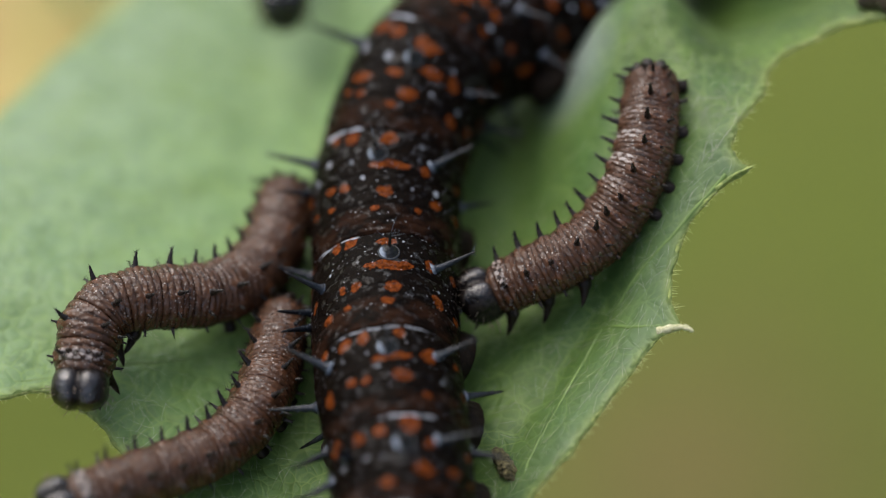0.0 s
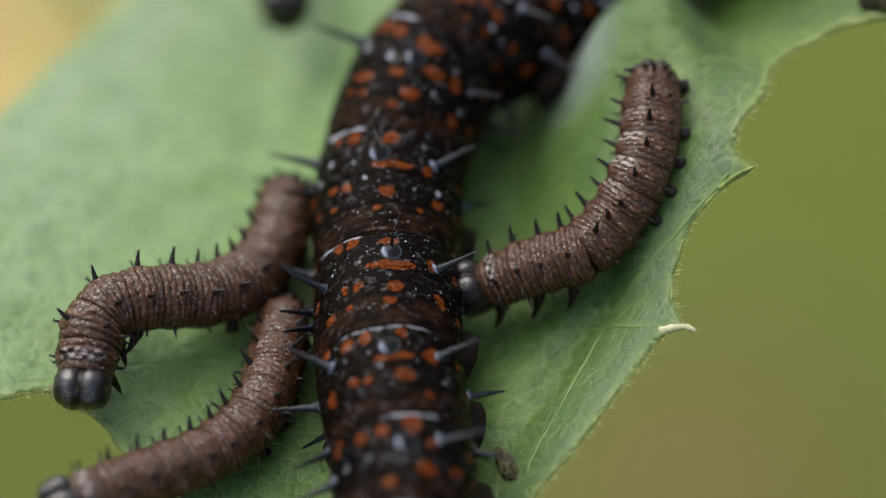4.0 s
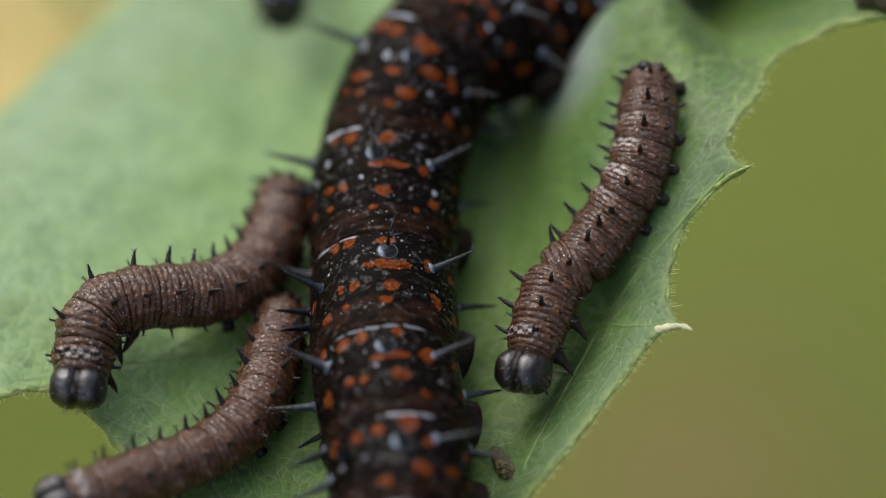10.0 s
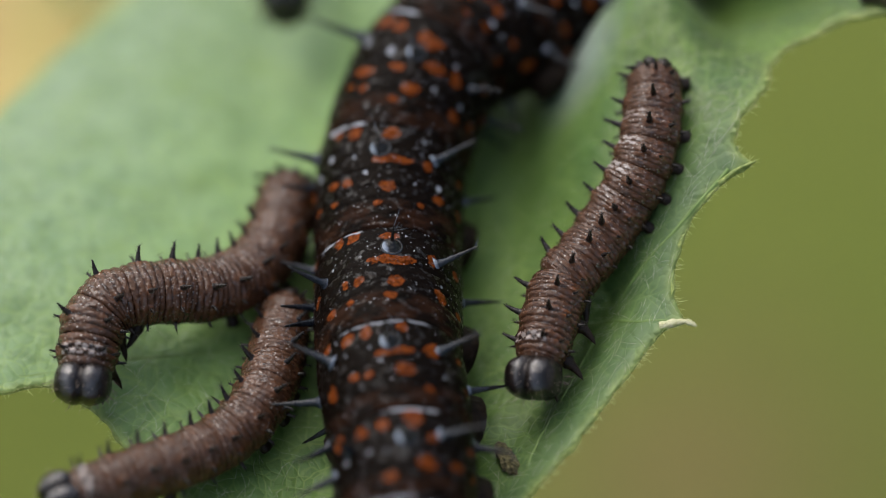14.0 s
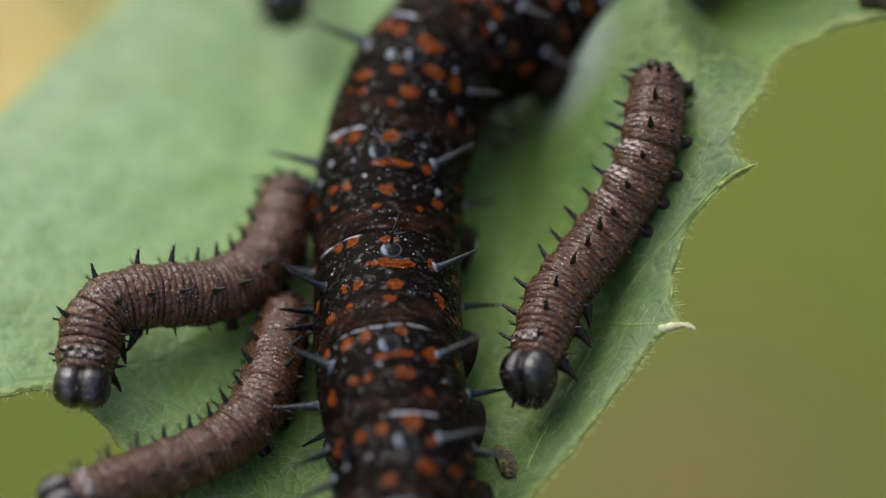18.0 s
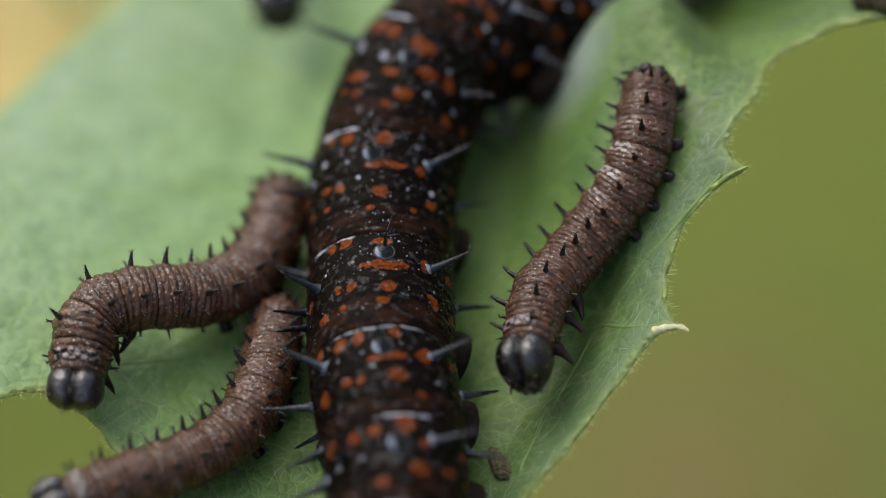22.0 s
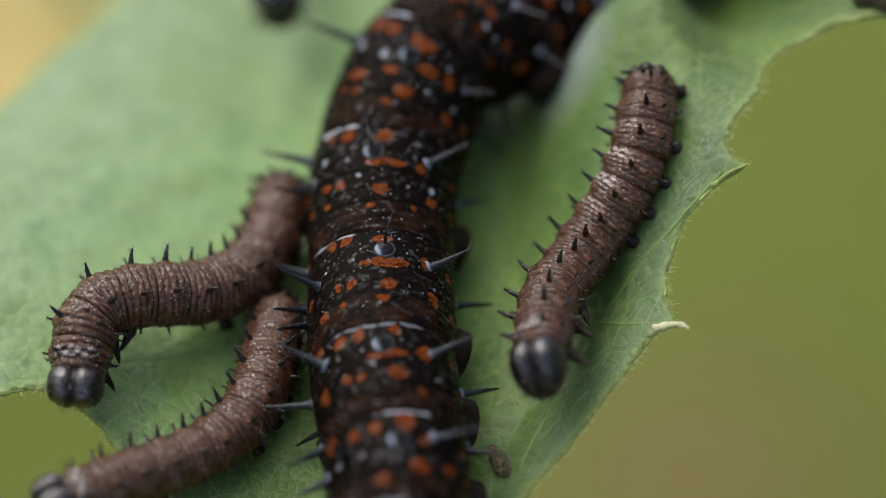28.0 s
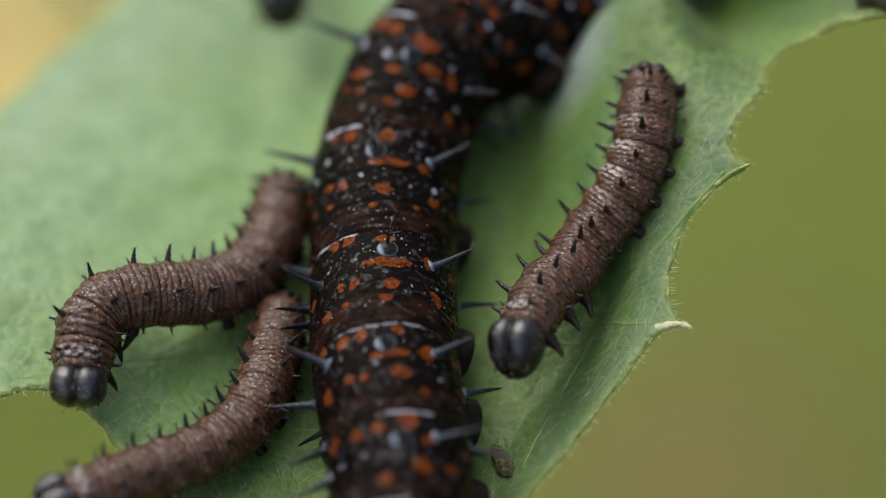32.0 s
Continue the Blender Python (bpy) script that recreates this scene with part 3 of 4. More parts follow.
def head_data(name, size, seed):
    """Two glossy lobes with a groove between, a face plate and jaws; y forward, z up."""
    rings, sides = 40, 56
    th = np.linspace(0.02, np.pi - 0.02, rings)
    ph = np.linspace(0, 2 * np.pi, sides, endpoint=False)
    a, b = np.meshgrid(th, ph, indexing="ij")
    x, y, z = np.sin(a) * np.cos(b), np.cos(a), np.sin(a) * np.sin(b)
    block = (np.abs(x) ** 2.7 + np.abs(y) ** 2.7 + np.abs(z) ** 2.7) ** (-1 / 2.7)
    groove = 1 - 0.17 * np.exp(-(x / 0.13) ** 2) * ease(z + 0.35 * y, -0.15, 0.5)
    plate = 1 - 0.07 * np.exp(-((np.abs(x) - 0.30 - 0.3 * z) / 0.07) ** 2) * ease(y, 0.1, 0.6) * ease(-z, -0.5, 0.1)
    r = block * groove * plate * (1 + 0.008 * wobble(x * 9, z * 9 + y * 5, seed))
    wide = 1 + 0.06 * ease(z, -0.2, 0.7) - 0.30 * ease(-z, 0.0, 0.95)
    r = r * (1 - 0.035 * np.exp(-((np.abs(x) - 0.60) / 0.10) ** 2) * ease(y, -0.2, 0.3) * ease(z, -0.6, 0.1))
    v = np.stack((x * r * wide * 0.93 * size, y * r * 0.80 * size, z * r * 1.06 * size), -1).reshape(-1, 3)
    f = grid_faces(rings, sides) + [list(range(sides))[::-1], [(rings - 1) * sides + k for k in range(sides)]]
    stripe = np.maximum(np.exp(-((np.abs(x) - 0.60) / 0.13) ** 2), np.exp(-(x / 0.16) ** 2)) * ease(y, -0.7, 0.1)
    # besides the stripes, darker towards the underside
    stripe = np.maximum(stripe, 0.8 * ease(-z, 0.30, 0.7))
    # stronger reflection masked onto each lobe's crown to place its highlight
    gloss = np.exp(-((np.abs(x) - 0.38) / 0.20) ** 2) * ease(z + 0.4 * y, 0.10, 0.60)
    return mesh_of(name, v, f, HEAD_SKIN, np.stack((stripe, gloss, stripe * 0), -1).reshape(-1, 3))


def add_head_parts(head, size, seed):
    for s in (-1, 1):
        jaw = ball((s * 0.15 * size, 0.40 * size, -0.86 * size), (0.17 * size, 0.15 * size, 0.17 * size), 8, 12, 0.1, seed)
        part("mandible", mesh_of("mandible", *jaw, LEG_SKIN), head)
        horn = spline([(s * 0.50 * size, 0.55 * size, -0.55 * size), (s * 0.55 * size, 0.70 * size, -0.64 * size), (s * 0.54 * size, 0.80 * size, -0.72 * size)], np.linspace(0, 2, 8))
        part("antenna", mesh_of("antenna", *tube(horn, np.linspace(0.07, 0.02, 8) * size, 7), LEG_SKIN), head)
    rng = random.Random(seed)
    hairs = []
    for _ in range(80):
        w, u = rng.uniform(0, math.tau), rng.uniform(-0.2, 0.95)
        q = math.sqrt(1 - u * u)
        n = np.array((q * math.cos(w), u * 0.8, q * math.sin(w) * 1.06))
        root = n * size * 0.97
        way = n + np.array((rng.uniform(-0.4, 0.4), 0.3, rng.uniform(-0.4, 0.4)))
        hairs.append(tube([root, root + way * size * 0.14, root + way * size * rng.uniform(0.2, 0.36)], (0.012 * size, 0.009 * size, 0.003 * size), 4))
    tagged(part("head_hair", mesh_of("head_hair", *join(hairs), SETA_SKIN), head), kind="stuff")


def ring_verts(f, theta, centre, across, up, radius, flat):
    """Verts of a tube section: rows follow f, columns theta (0 on the back)."""
    x = np.sin(theta)[None, :] * radius
    z = np.cos(theta)[None, :] * radius
    z = np.where(z < 0, z * flat, z)
    return centre[:, None] + x[..., None] * across[:, None] + z[..., None] * up[:, None]


YOUNG_RINGS = 5
# how deep the folds are, from the smooth tail to the wrinkled neck
FOLDS = (0.55, 0.55, 0.55, 0.6, 0.65, 0.7, 0.8, 0.9, 1.0, 1.0, 1.0, 1.0)


def young_relief(f, theta, seed, neck=0.0, saddle_sheen=0.0, folds=1.0):
    """Radius factor, pigment and painted shade of a young caterpillar's segment, f from 0 (tail side) to 1 (head side).
    """
    ff, tt = np.meshgrid(f, theta, indexing="ij")
    w = ff * (YOUNG_RINGS - (1 if neck > 0 else 0)) + 0.30 * wobble(tt * 1.1, ff * 2.3, seed) * np.sin(np.pi * np.clip(ff, 0, 1))
    crease = np.abs(np.sin(np.pi * w)) ** 0.7
    vary = 0.55 + 0.45 * wobble(tt * 2.1, ff * 6.5, seed + 6)
    rim = np.exp(-(np.minimum(ff % 1, 1 - ff % 1) / 0.05) ** 2)
    deep = (0.075 + 0.05 * neck) * folds * vary + 0.005 * rim
    lump = 0.014 * wobble(tt * 5, ff * 14, seed + 1) + 0.007 * wobble(tt * 13, ff * 23, seed + 2)
    fold = 0.045 * np.exp(-((np.abs(tt) - 1.75) / 0.16) ** 2)
    bulge = 0.055 * np.sin(np.pi * np.clip(ff, 0, 1)) - 0.03
    knob = 0.05 * sum(np.exp(-((tt - a) / 0.20) ** 2 - ((ff - 0.50) / 0.18) ** 2) for a in (-1.25, -0.65, 0.65, 1.25))
    rel = 1 - deep * (1 - crease) + lump + fold + bulge + knob
    # painted shade: deep in the creases, weaker round the underside
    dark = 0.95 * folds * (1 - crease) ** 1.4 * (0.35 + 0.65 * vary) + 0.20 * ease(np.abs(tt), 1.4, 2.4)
    # the shiny black plate behind the head; its highlights painted as grey flecks
    plate = max(0.0, 2 * neck - 1) * ease(np.abs(ff - 0.52), 0.20, 0.14) * ease(np.abs(tt), 0.95, 0.75)
    plate_glint = ease(wobble(tt * 6, ff * 8, seed + 8), -0.3, 0.1)
    dark = np.maximum(dark * (1 - plate), plate * (1 - plate_glint))
    dark = dark * (1 - 0.55 * rim)
    rust = np.zeros_like(ff)
    for a in (-0.65, 0.65, 1.25, -1.25):
        rust += np.exp(-((tt - a) / 0.16) ** 2 - ((ff - 0.50) / 0.16) ** 2)
    rust += 0.35 * ease(wobble(tt * 2.2, ff * 4.5, seed + 3), 0.25, 0.7) * ease(np.abs(tt), 0.4, 1.2)
    # crests along the back painted lighter, as the light catches them
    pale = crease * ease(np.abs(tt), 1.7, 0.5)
    # white sheen on the back of some segments, painted in
    pale = pale + saddle_sheen * np.exp(-((ff - 0.20) / 0.24) ** 2) * ease(np.abs(tt - 0.25), 1.0, 0.35) * ease(wobble(tt * 6, ff * 9, seed), -0.6, 0.4) * (0.5 + 0.5 * crease)
    pale = np.maximum(pale * (1 - plate), 1.75 * plate * plate_glint)
    return rel, np.stack((np.clip(rust * (1 - plate), 0, 1), np.clip(pale, 0, 2), np.clip(dark, 0, 1)), -1)


YOUNG_SPINE = [spine_mesh("spine", 0.64, 0.125, 0.13, THORN_SKIN, 18, k, 0.16, 0.0, (0.14, 0.30)) for k in range(4)]
YOUNG_TUFT = [spine_mesh("side_spine", 0.34, 0.075, 0.08, THORN_SKIN, 7, 20 + k, 0.1, 0.0, (0.3, 0.6)) for k in range(3)]
YOUNG_LEG = [foot_mesh("leg", 1.0, 0.30, -0.30, LEG_SKIN, k) for k in range(2)]
YOUNG_PROLEG = proleg_mesh("proleg", 0.56, 0.27, LEG_SKIN)
YOUNG_HEAD = head_data("head", 1.0, 3)


def young_fittings(seg, index, count, radius, place, seed):
    """Spines and legs of one segment; place(f, theta, out) gives a pose on its skin."""
    rng = random.Random(seed * 100 + index)
    size = 1.0 if 0 < index < count - 1 else 0.8
    for th in (-0.65, 0.65):
        m = place(0.5 + rng.uniform(-0.04, 0.04), th + rng.uniform(-0.05, 0.05), -0.05)
        part("spine", YOUNG_SPINE[rng.randrange(4)], seg, "", m @ Matrix.Rotation(rng.uniform(-0.3, 0.3), 4, "Z") @ Matrix.Scale(size * rng.uniform(0.85, 1.1), 4))
    for th in (-1.25, 1.25, -1.85, 1.85):
        m = place(0.55 + rng.uniform(-0.06, 0.06), th + rng.uniform(-0.06, 0.06), -0.03)
        part("side_spine", YOUNG_TUFT[rng.randrange(3)], seg, "", m @ Matrix.Rotation(rng.uniform(0, 6), 4, "Z") @ Matrix.Scale(rng.uniform(0.8, 1.2), 4))
    if index == 0:
        for th, f in ((-0.35, 0.12), (0.35, 0.12), (-1.1, 0.15), (1.1, 0.15)):
            m = place(f, th, -0.10) @ Matrix.Rotation(rng.uniform(0.3, 0.6), 4, "X")
            part("spine", YOUNG_SPINE[rng.randrange(4)], seg, "", m @ Matrix.Scale(rng.uniform(0.9, 1.15), 4))
    if index in (count - 4, count - 2, count - 1):
        for s in (-1, 1):
            part("leg", YOUNG_LEG[index % 2], seg, "black clawed leg", place({count - 4: 0.75, count - 2: 0.25, count - 1: 0.7}[index], s * 2.40, -0.22) @ Matrix.Rotation(0.30, 4, "X"))
    elif index == 0 or 2 <= index <= 5:
        for s in (-1, 1):
            part("proleg", YOUNG_PROLEG, seg, "soft dark proleg", place(0.5, s * 2.42, -0.22))


def young_radius(u):
    """Body radius along the body, u from 0 at the tail to 1 at the neck."""
    return np.interp(u, (0, 0.02, 0.06, 0.14, 0.5, 0.85, 0.95, 1.0), (0.62, 0.84, 0.98, 1.06, 1.08, 1.04, 0.98, 0.86))


def build_still_young(points, label, roll, seed, size=1.0, head_tilt=0.0):
    """A resting young caterpillar along a bent line, tail first."""
    count = 12
    base = np.array(points[len(points) // 2], float)
    base[2] = float(leaf_height(base[0], base[1]))
    thing = tagged(new("young_caterpillar"), label, "caterpillar", "young caterpillars")
    thing.matrix_world = Matrix.Translation(Vector(base) * MM)
    per, cols = 55, 112
    line, length = even(points, count * (per - 1) + 1)
    line = line - base
    tang = np.gradient(line, axis=0)
    tang /= np.linalg.norm(tang, axis=1)[:, None]
    across = np.cross(tang, (0, 0, 1))
    across /= np.linalg.norm(across, axis=1)[:, None]
    up = np.cross(across, tang)
    c, s = math.cos(radians(roll)), math.sin(radians(roll))
    across, up = across * c - up * s, up * c + across * s
    theta = np.linspace(-np.pi, np.pi, cols, endpoint=False)
    for i in range(count):
        k = i * (per - 1)
        sl = slice(k, k + per)
        f = np.linspace(0, 1, per)
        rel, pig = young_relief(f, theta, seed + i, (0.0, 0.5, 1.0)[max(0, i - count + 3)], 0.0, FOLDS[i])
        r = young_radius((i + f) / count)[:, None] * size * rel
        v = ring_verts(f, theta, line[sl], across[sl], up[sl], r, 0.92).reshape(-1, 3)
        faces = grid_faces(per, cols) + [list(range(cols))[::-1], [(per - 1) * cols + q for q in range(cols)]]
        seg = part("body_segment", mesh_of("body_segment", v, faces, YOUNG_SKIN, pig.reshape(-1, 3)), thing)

        def place(f, th, out, k=k):
            j = min(k + int(round(f * (per - 1))), len(line) - 1)
            n = across[j] * math.sin(th) + up[j] * math.cos(th)
            at = line[j] + n * (float(young_radius(j / len(line))) * size + out)
            m = axes(at, n, tang[j])
            return m @ Matrix.Rotation(radians(-90), 4, "X")

        young_fittings(seg, i, count, 1.0, place, seed)
    nose = tang[-1]
    m = axes(line[-1] + nose * 0.36 * size, nose, up[-1]) @ Matrix.Rotation(radians(head_tilt), 4, "X") @ Matrix.Scale(size * 0.95, 4)
    head = part("head", YOUNG_HEAD, thing, "glossy black two-lobed head", m)
    add_head_parts(head, 0.98, seed)
    return thing


# ---- the large spotted caterpillar ----
# spots of the segments in view: place along the segment, angle from the back, half width (angle), half length
ORANGE_A = [(0.133, -0.64, 0.209, 0.059), (0.167, -0.34, 0.129, 0.062), (0.222, 0.15, 0.225, 0.079), (0.422, 0.38, 0.184, 0.05), (0.556, -0.57, 0.216, 0.044), (0.656, 0.15, 0.161, 0.064), (0.778, -0.03, 0.112, 0.036), (0.411, 0.68, 0.11, 0.074), (0.722, 0.81, 0.118, 0.055), (0.7, -0.52, 0.074, 0.032), (0.667, -0.75, 0.088, 0.026), (-0.311, 0.25, 0.2, 0.097), (-0.567, 0.9, 0.136, 0.121), (0.5, -0.13, 0.141, 0.037)]
ORANGE_B = [(0.1, -0.47, 0.108, 0.066), (0.089, -0.72, 0.095, 0.04), (0.111, 0.02, 0.124, 0.069), (0.356, 0.08, 0.329, 0.042), (0.367, 0.56, 0.08, 0.056), (0.6, 0.01, 0.125, 0.058), (0.522, -0.55, 0.082, 0.045), (0.489, -0.77, 0.109, 0.039), (0.411, -1.39, 0.126, 0.063), (0.656, -0.78, 0.081, 0.031), (0.611, -1.15, 0.089, 0.035), (0.644, 0.73, 0.105, 0.054), (0.756, -0.12, 0.074, 0.033), (0.756, 0.46, 0.063, 0.027), (0.022, -1.28, 0.106, 0.051)]
ORANGE_C = [(0.067, -0.7, 0.095, 0.085), (0.078, -0.47, 0.104, 0.101), (0.133, 0.05, 0.178, 0.048), (0.4, 0.08, 0.334, 0.064), (0.311, 0.64, 0.082, 0.079), (0.633, 0.12, 0.134, 0.073), (0.6, -0.39, 0.077, 0.06), (0.578, -0.59, 0.065, 0.054), (0.511, -1.18, 0.09, 0.06), (0.789, -0.84, 0.107, 0.045), (0.778, -0.52, 0.072, 0.034), (0.778, 0.04, 0.119, 0.04), (0.667, 0.79, 0.122, 0.076), (0.0, -1.3, 0.115, 0.085), (0.244, -1.39, 0.076, 0.059)]
ORANGE_D = [(0.111, -0.61, 0.115, 0.065), (0.111, -0.33, 0.099, 0.067), (0.1, 0.18, 0.091, 0.06), (0.067, -1.02, 0.089, 0.064), (0.344, 0.04, 0.336, 0.049), (0.333, 0.56, 0.138, 0.091), (0.556, 0.11, 0.167, 0.077), (0.533, -0.38, 0.085, 0.057), (0.511, -0.59, 0.09, 0.051), (0.522, -1.03, 0.113, 0.092), (0.789, 0.42, 0.083, 0.045)]
ORANGE_E = [(0.111, 0.14, 0.153, 0.125), (0.178, -0.28, 0.101, 0.084), (0.2, -0.61, 0.112, 0.081), (0.156, -1.07, 0.138, 0.1), (0.333, 0.4, 0.081, 0.069), (0.633, 0.31, 0.175, 0.084), (0.778, -0.2, 0.116, 0.065), (0.6, 0.81, 0.142, 0.065)]
WHITE_A = [(0.3, -0.77, 0.111), (0.378, -0.29, 0.086), (0.767, 0.08, 0.051), (0.611, 0.89, 0.07), (0.311, 0.62, 0.053), (0.589, 0.45, 0.045)]
WHITE_B = [(0.256, -0.83, 0.068), (0.311, -0.44, 0.056), (0.267, 0.45, 0.038), (0.133, 0.48, 0.031), (0.344, -1.08, 0.078), (0.467, -0.29, 0.046), (0.533, 0.73, 0.07), (0.656, -0.12, 0.022), (0.567, 0.37, 0.038), (0.011, 0.26, 0.044)]
WHITE_C = [(0.333, -0.36, 0.039), (0.3, -0.76, 0.035), (0.344, -0.8, 0.044), (0.0, 0.38, 0.038), (0.544, 0.79, 0.052), (0.111, 0.25, 0.03), (0.844, -0.26, 0.023), (0.622, -0.68, 0.025)]
WHITE_D = [(0.267, -0.3, 0.045), (0.256, -0.67, 0.042), (0.422, -0.19, 0.045), (0.078, -0.8, 0.036), (0.611, 0.71, 0.057), (0.667, -0.5, 0.04)]
WHITE_E = [(-0.022, -0.73, 0.081), (-0.067, -0.55, 0.058), (0.478, -0.25, 0.062), (0.456, -0.5, 0.058), (0.467, -0.91, 0.085)]
SPOTS = {4: (ORANGE_A, WHITE_A), 5: (ORANGE_B, WHITE_B), 6: (ORANGE_C, WHITE_C), 7: (ORANGE_D, WHITE_D), 8: (ORANGE_E, WHITE_E)}
# pale crescents at the far border: middle angle, half width, strength
CRESCENT = {4: (-0.45, 0.30, 1.0), 5: (-0.65, 0.34, 1.0), 6: (-0.72, 0.42, 0.75), 7: (-0.08, 0.75, 0.6), 8: (0.12, 0.45, 0.8)}


def big_pattern(f, theta, seed, spots=None, crescent=(-0.28, 0.46, 0.8)):
    """Radius factor and pigment of one segment, f from 0 (far, crescent edge) to 1."""
    rng = random.Random(seed)
    ff, tt = np.meshgrid(f, theta, indexing="ij")
    rel = 1 - 0.030 * (2 * ff - 0.9) ** 4
    for at, deep in ((0.0, 0.028), (0.44, 0.016), (0.60, 0.014), (0.72, 0.014), (0.80, 0.012), (0.88, 0.012), (0.95, 0.012), (1.0, 0.028)):
        rel -= deep * np.exp(-((ff - at - 0.01 * wobble(tt * 2, ff, seed)) / 0.014) ** 2)
    rel += 0.006 * wobble(tt * 9, ff * 22, seed) + 0.008 * wobble(tt * 4, ff * 8, seed + 5)
    orange, white = np.zeros_like(ff), np.zeros_like(ff)
    edge = 0.30 * wobble(tt * 6.5, ff * 15, seed + 2)

    def blot(layer, th, at, wide, long, amount=1.0):
        d = ((tt - th) / wide) ** 2 + ((ff - at) / long) ** 2
        np.maximum(layer, amount * ease(1.0 - np.sqrt(d) + edge, -0.05, 0.28), out=layer)

    def j(v, a):
        return v + rng.uniform(-a, a)

    for th, at, wide, long in () if spots else ((-0.62, 0.17, 0.10, 0.075), (-0.40, 0.15, 0.12, 0.090), (0.16, 0.13, 0.15, 0.070), (0.06, 0.385, 0.30, 0.048), (0.50, 0.36, 0.12, 0.050),
                               (-0.46, 0.58, 0.10, 0.065), (-0.66, 0.62, 0.08, 0.050), (0.08, 0.56, 0.17, 0.062), (0.02, 0.68, 0.12, 0.038), (0.66, 0.62, 0.15, 0.070),
                               (-1.02, 0.62, 0.12, 0.060), (-0.95, 0.34, 0.11, 0.060), (0.98, 0.30, 0.12, 0.060), (1.15, 0.66, 0.13, 0.065), (-0.75, 0.74, 0.08, 0.035),
                               (0.30, 0.74, 0.07, 0.028), (-0.25, 0.70, 0.06, 0.028), (-1.3, 0.2, 0.12, 0.07), (1.35, 0.2, 0.12, 0.07), (-1.45, 0.7, 0.12, 0.06), (1.5, 0.7, 0.12, 0.06)):
        blot(orange, j(th, 0.05), j(at, 0.015), wide * j(0.86, 0.25), long * j(0.92, 0.25), j(0.92, 0.1))
    for th, at, wide in () if spots else ((-0.62, 0.40, 0.050), (-0.34, 0.34, 0.052), (0.32, 0.12, 0.05), (0.66, 0.50, 0.05), (-0.85, 0.46, 0.04), (0.85, 0.44, 0.045), (-0.25, 0.27, 0.03)):
        blot(white, j(th, 0.05), j(at, 0.02), wide, wide * 0.62, j(0.68, 0.15))
    for at, th, wide, long in spots[0] if spots else ():
        blot(orange, th, at, wide, long, j(0.92, 0.08))
    for at, th, wide in spots[1] if spots else ():
        blot(white, th, at, wide * 0.8, wide * 0.8 * 0.66, j(0.52, 0.12))
    # a few spots low on the flanks, where the pattern goes on
    for th, at in ((1.15, 0.30), (1.25, 0.66), (1.55, 0.45), (-1.6, 0.3), (-1.7, 0.66)) if spots else ():
        blot(orange, j(th, 0.08), j(at, 0.05), 0.10, 0.05, j(0.8, 0.1))
    mid, half, strength = crescent
    arc = np.exp(-((ff - 0.030 - 0.012 * wobble(tt * 3, tt, seed)) / 0.017) ** 2) * ease(np.abs(tt - mid), half * 1.15, half * 0.7)
    white = np.maximum(white, strength * arc * ease(wobble(tt * 8, ff, seed + 9), -0.9, -0.2))
    white = np.maximum(white, 0.45 * np.exp(-((ff - 0.46) / 0.012) ** 2) * ease(np.abs(tt), 0.3, 0.0) * ease(wobble(tt * 20, tt, seed), 0.0, 0.5))
    brown = 0.75 * ease(ff, 0.70, 0.80) * ease(wobble(tt * 3, ff * 10, seed + 4), -0.6, 0.6) + 0.2 * ease(np.abs(tt), 1.2, 1.9)
    return rel, np.stack((orange * (1 - white), white, np.clip(brown, 0, 1)), -1)


# spines in view: place along the segment, angle from the back, lean along the body and round it, size
SPINES = {
    2: [(0.11, 1.06, 0.31, 0.44, 0.9)],
    3: [(0.01, 0.53, -0.28, 0.71, 0.9), (-0.03, 1.27, -0.12, 0.21, 0.9)],
    4: [(0.19, -1.17, 0.09, -0.12, 1.16), (0.36, 1.82, 0.15, -0.48, 0.9)],
    5: [(0.09, -1.41, -0.07, -0.01, 1.06), (0.28, -1.48, 0.46, 0.47, 0.9), (0.28, 0.65, -0.52, 0.58, 0.98), (0.31, 1.61, -0.53, 0.35, 0.9)],
    6: [(-0.08, -1.7, -0.2, 0.28, 0.92), (0.37, -1.53, 0.46, 0.47, 0.9), (0.51, -1.55, 0.66, 0.53, 0.9), (0.31, 0.72, -0.23, 0.51, 0.9), (0.28, 1.64, -0.38, 0.23, 0.9)],
    7: [(0.21, -0.93, -0.45, -0.34, 0.99), (0.31, -1.63, -0.09, 0.01, 0.99), (0.3, 0.69, -0.02, 0.32, 0.9), (0.48, 1.47, -0.22, 0.41, 0.9)],
    8: [(0.34, -0.83, 0.24, 0.41, 0.9), (0.47, -1.3, 0.46, -0.34, 0.9), (-0.1, -1.62, 0.63, 0.37, 0.9), (0.28, 0.55, 0.08, 0.53, 0.9), (0.11, 1.5, 0.46, -0.39, 0.9)],
}

BIG_SPINE = [spine_mesh("spine", 1.80, 0.165, 0.13, SPINE_SKIN, 7, 40 + k, 0.06, 1.0, (0.08, 0.24), True) for k in range(4)]
BIG_BACK_SPINE = [spine_mesh("back_spine", 0.95, 0.090, 0.06, SPINE_SKIN, 6, 50 + k, 0.05, 0.0, (0.3, 0.75), True) for k in range(3)]


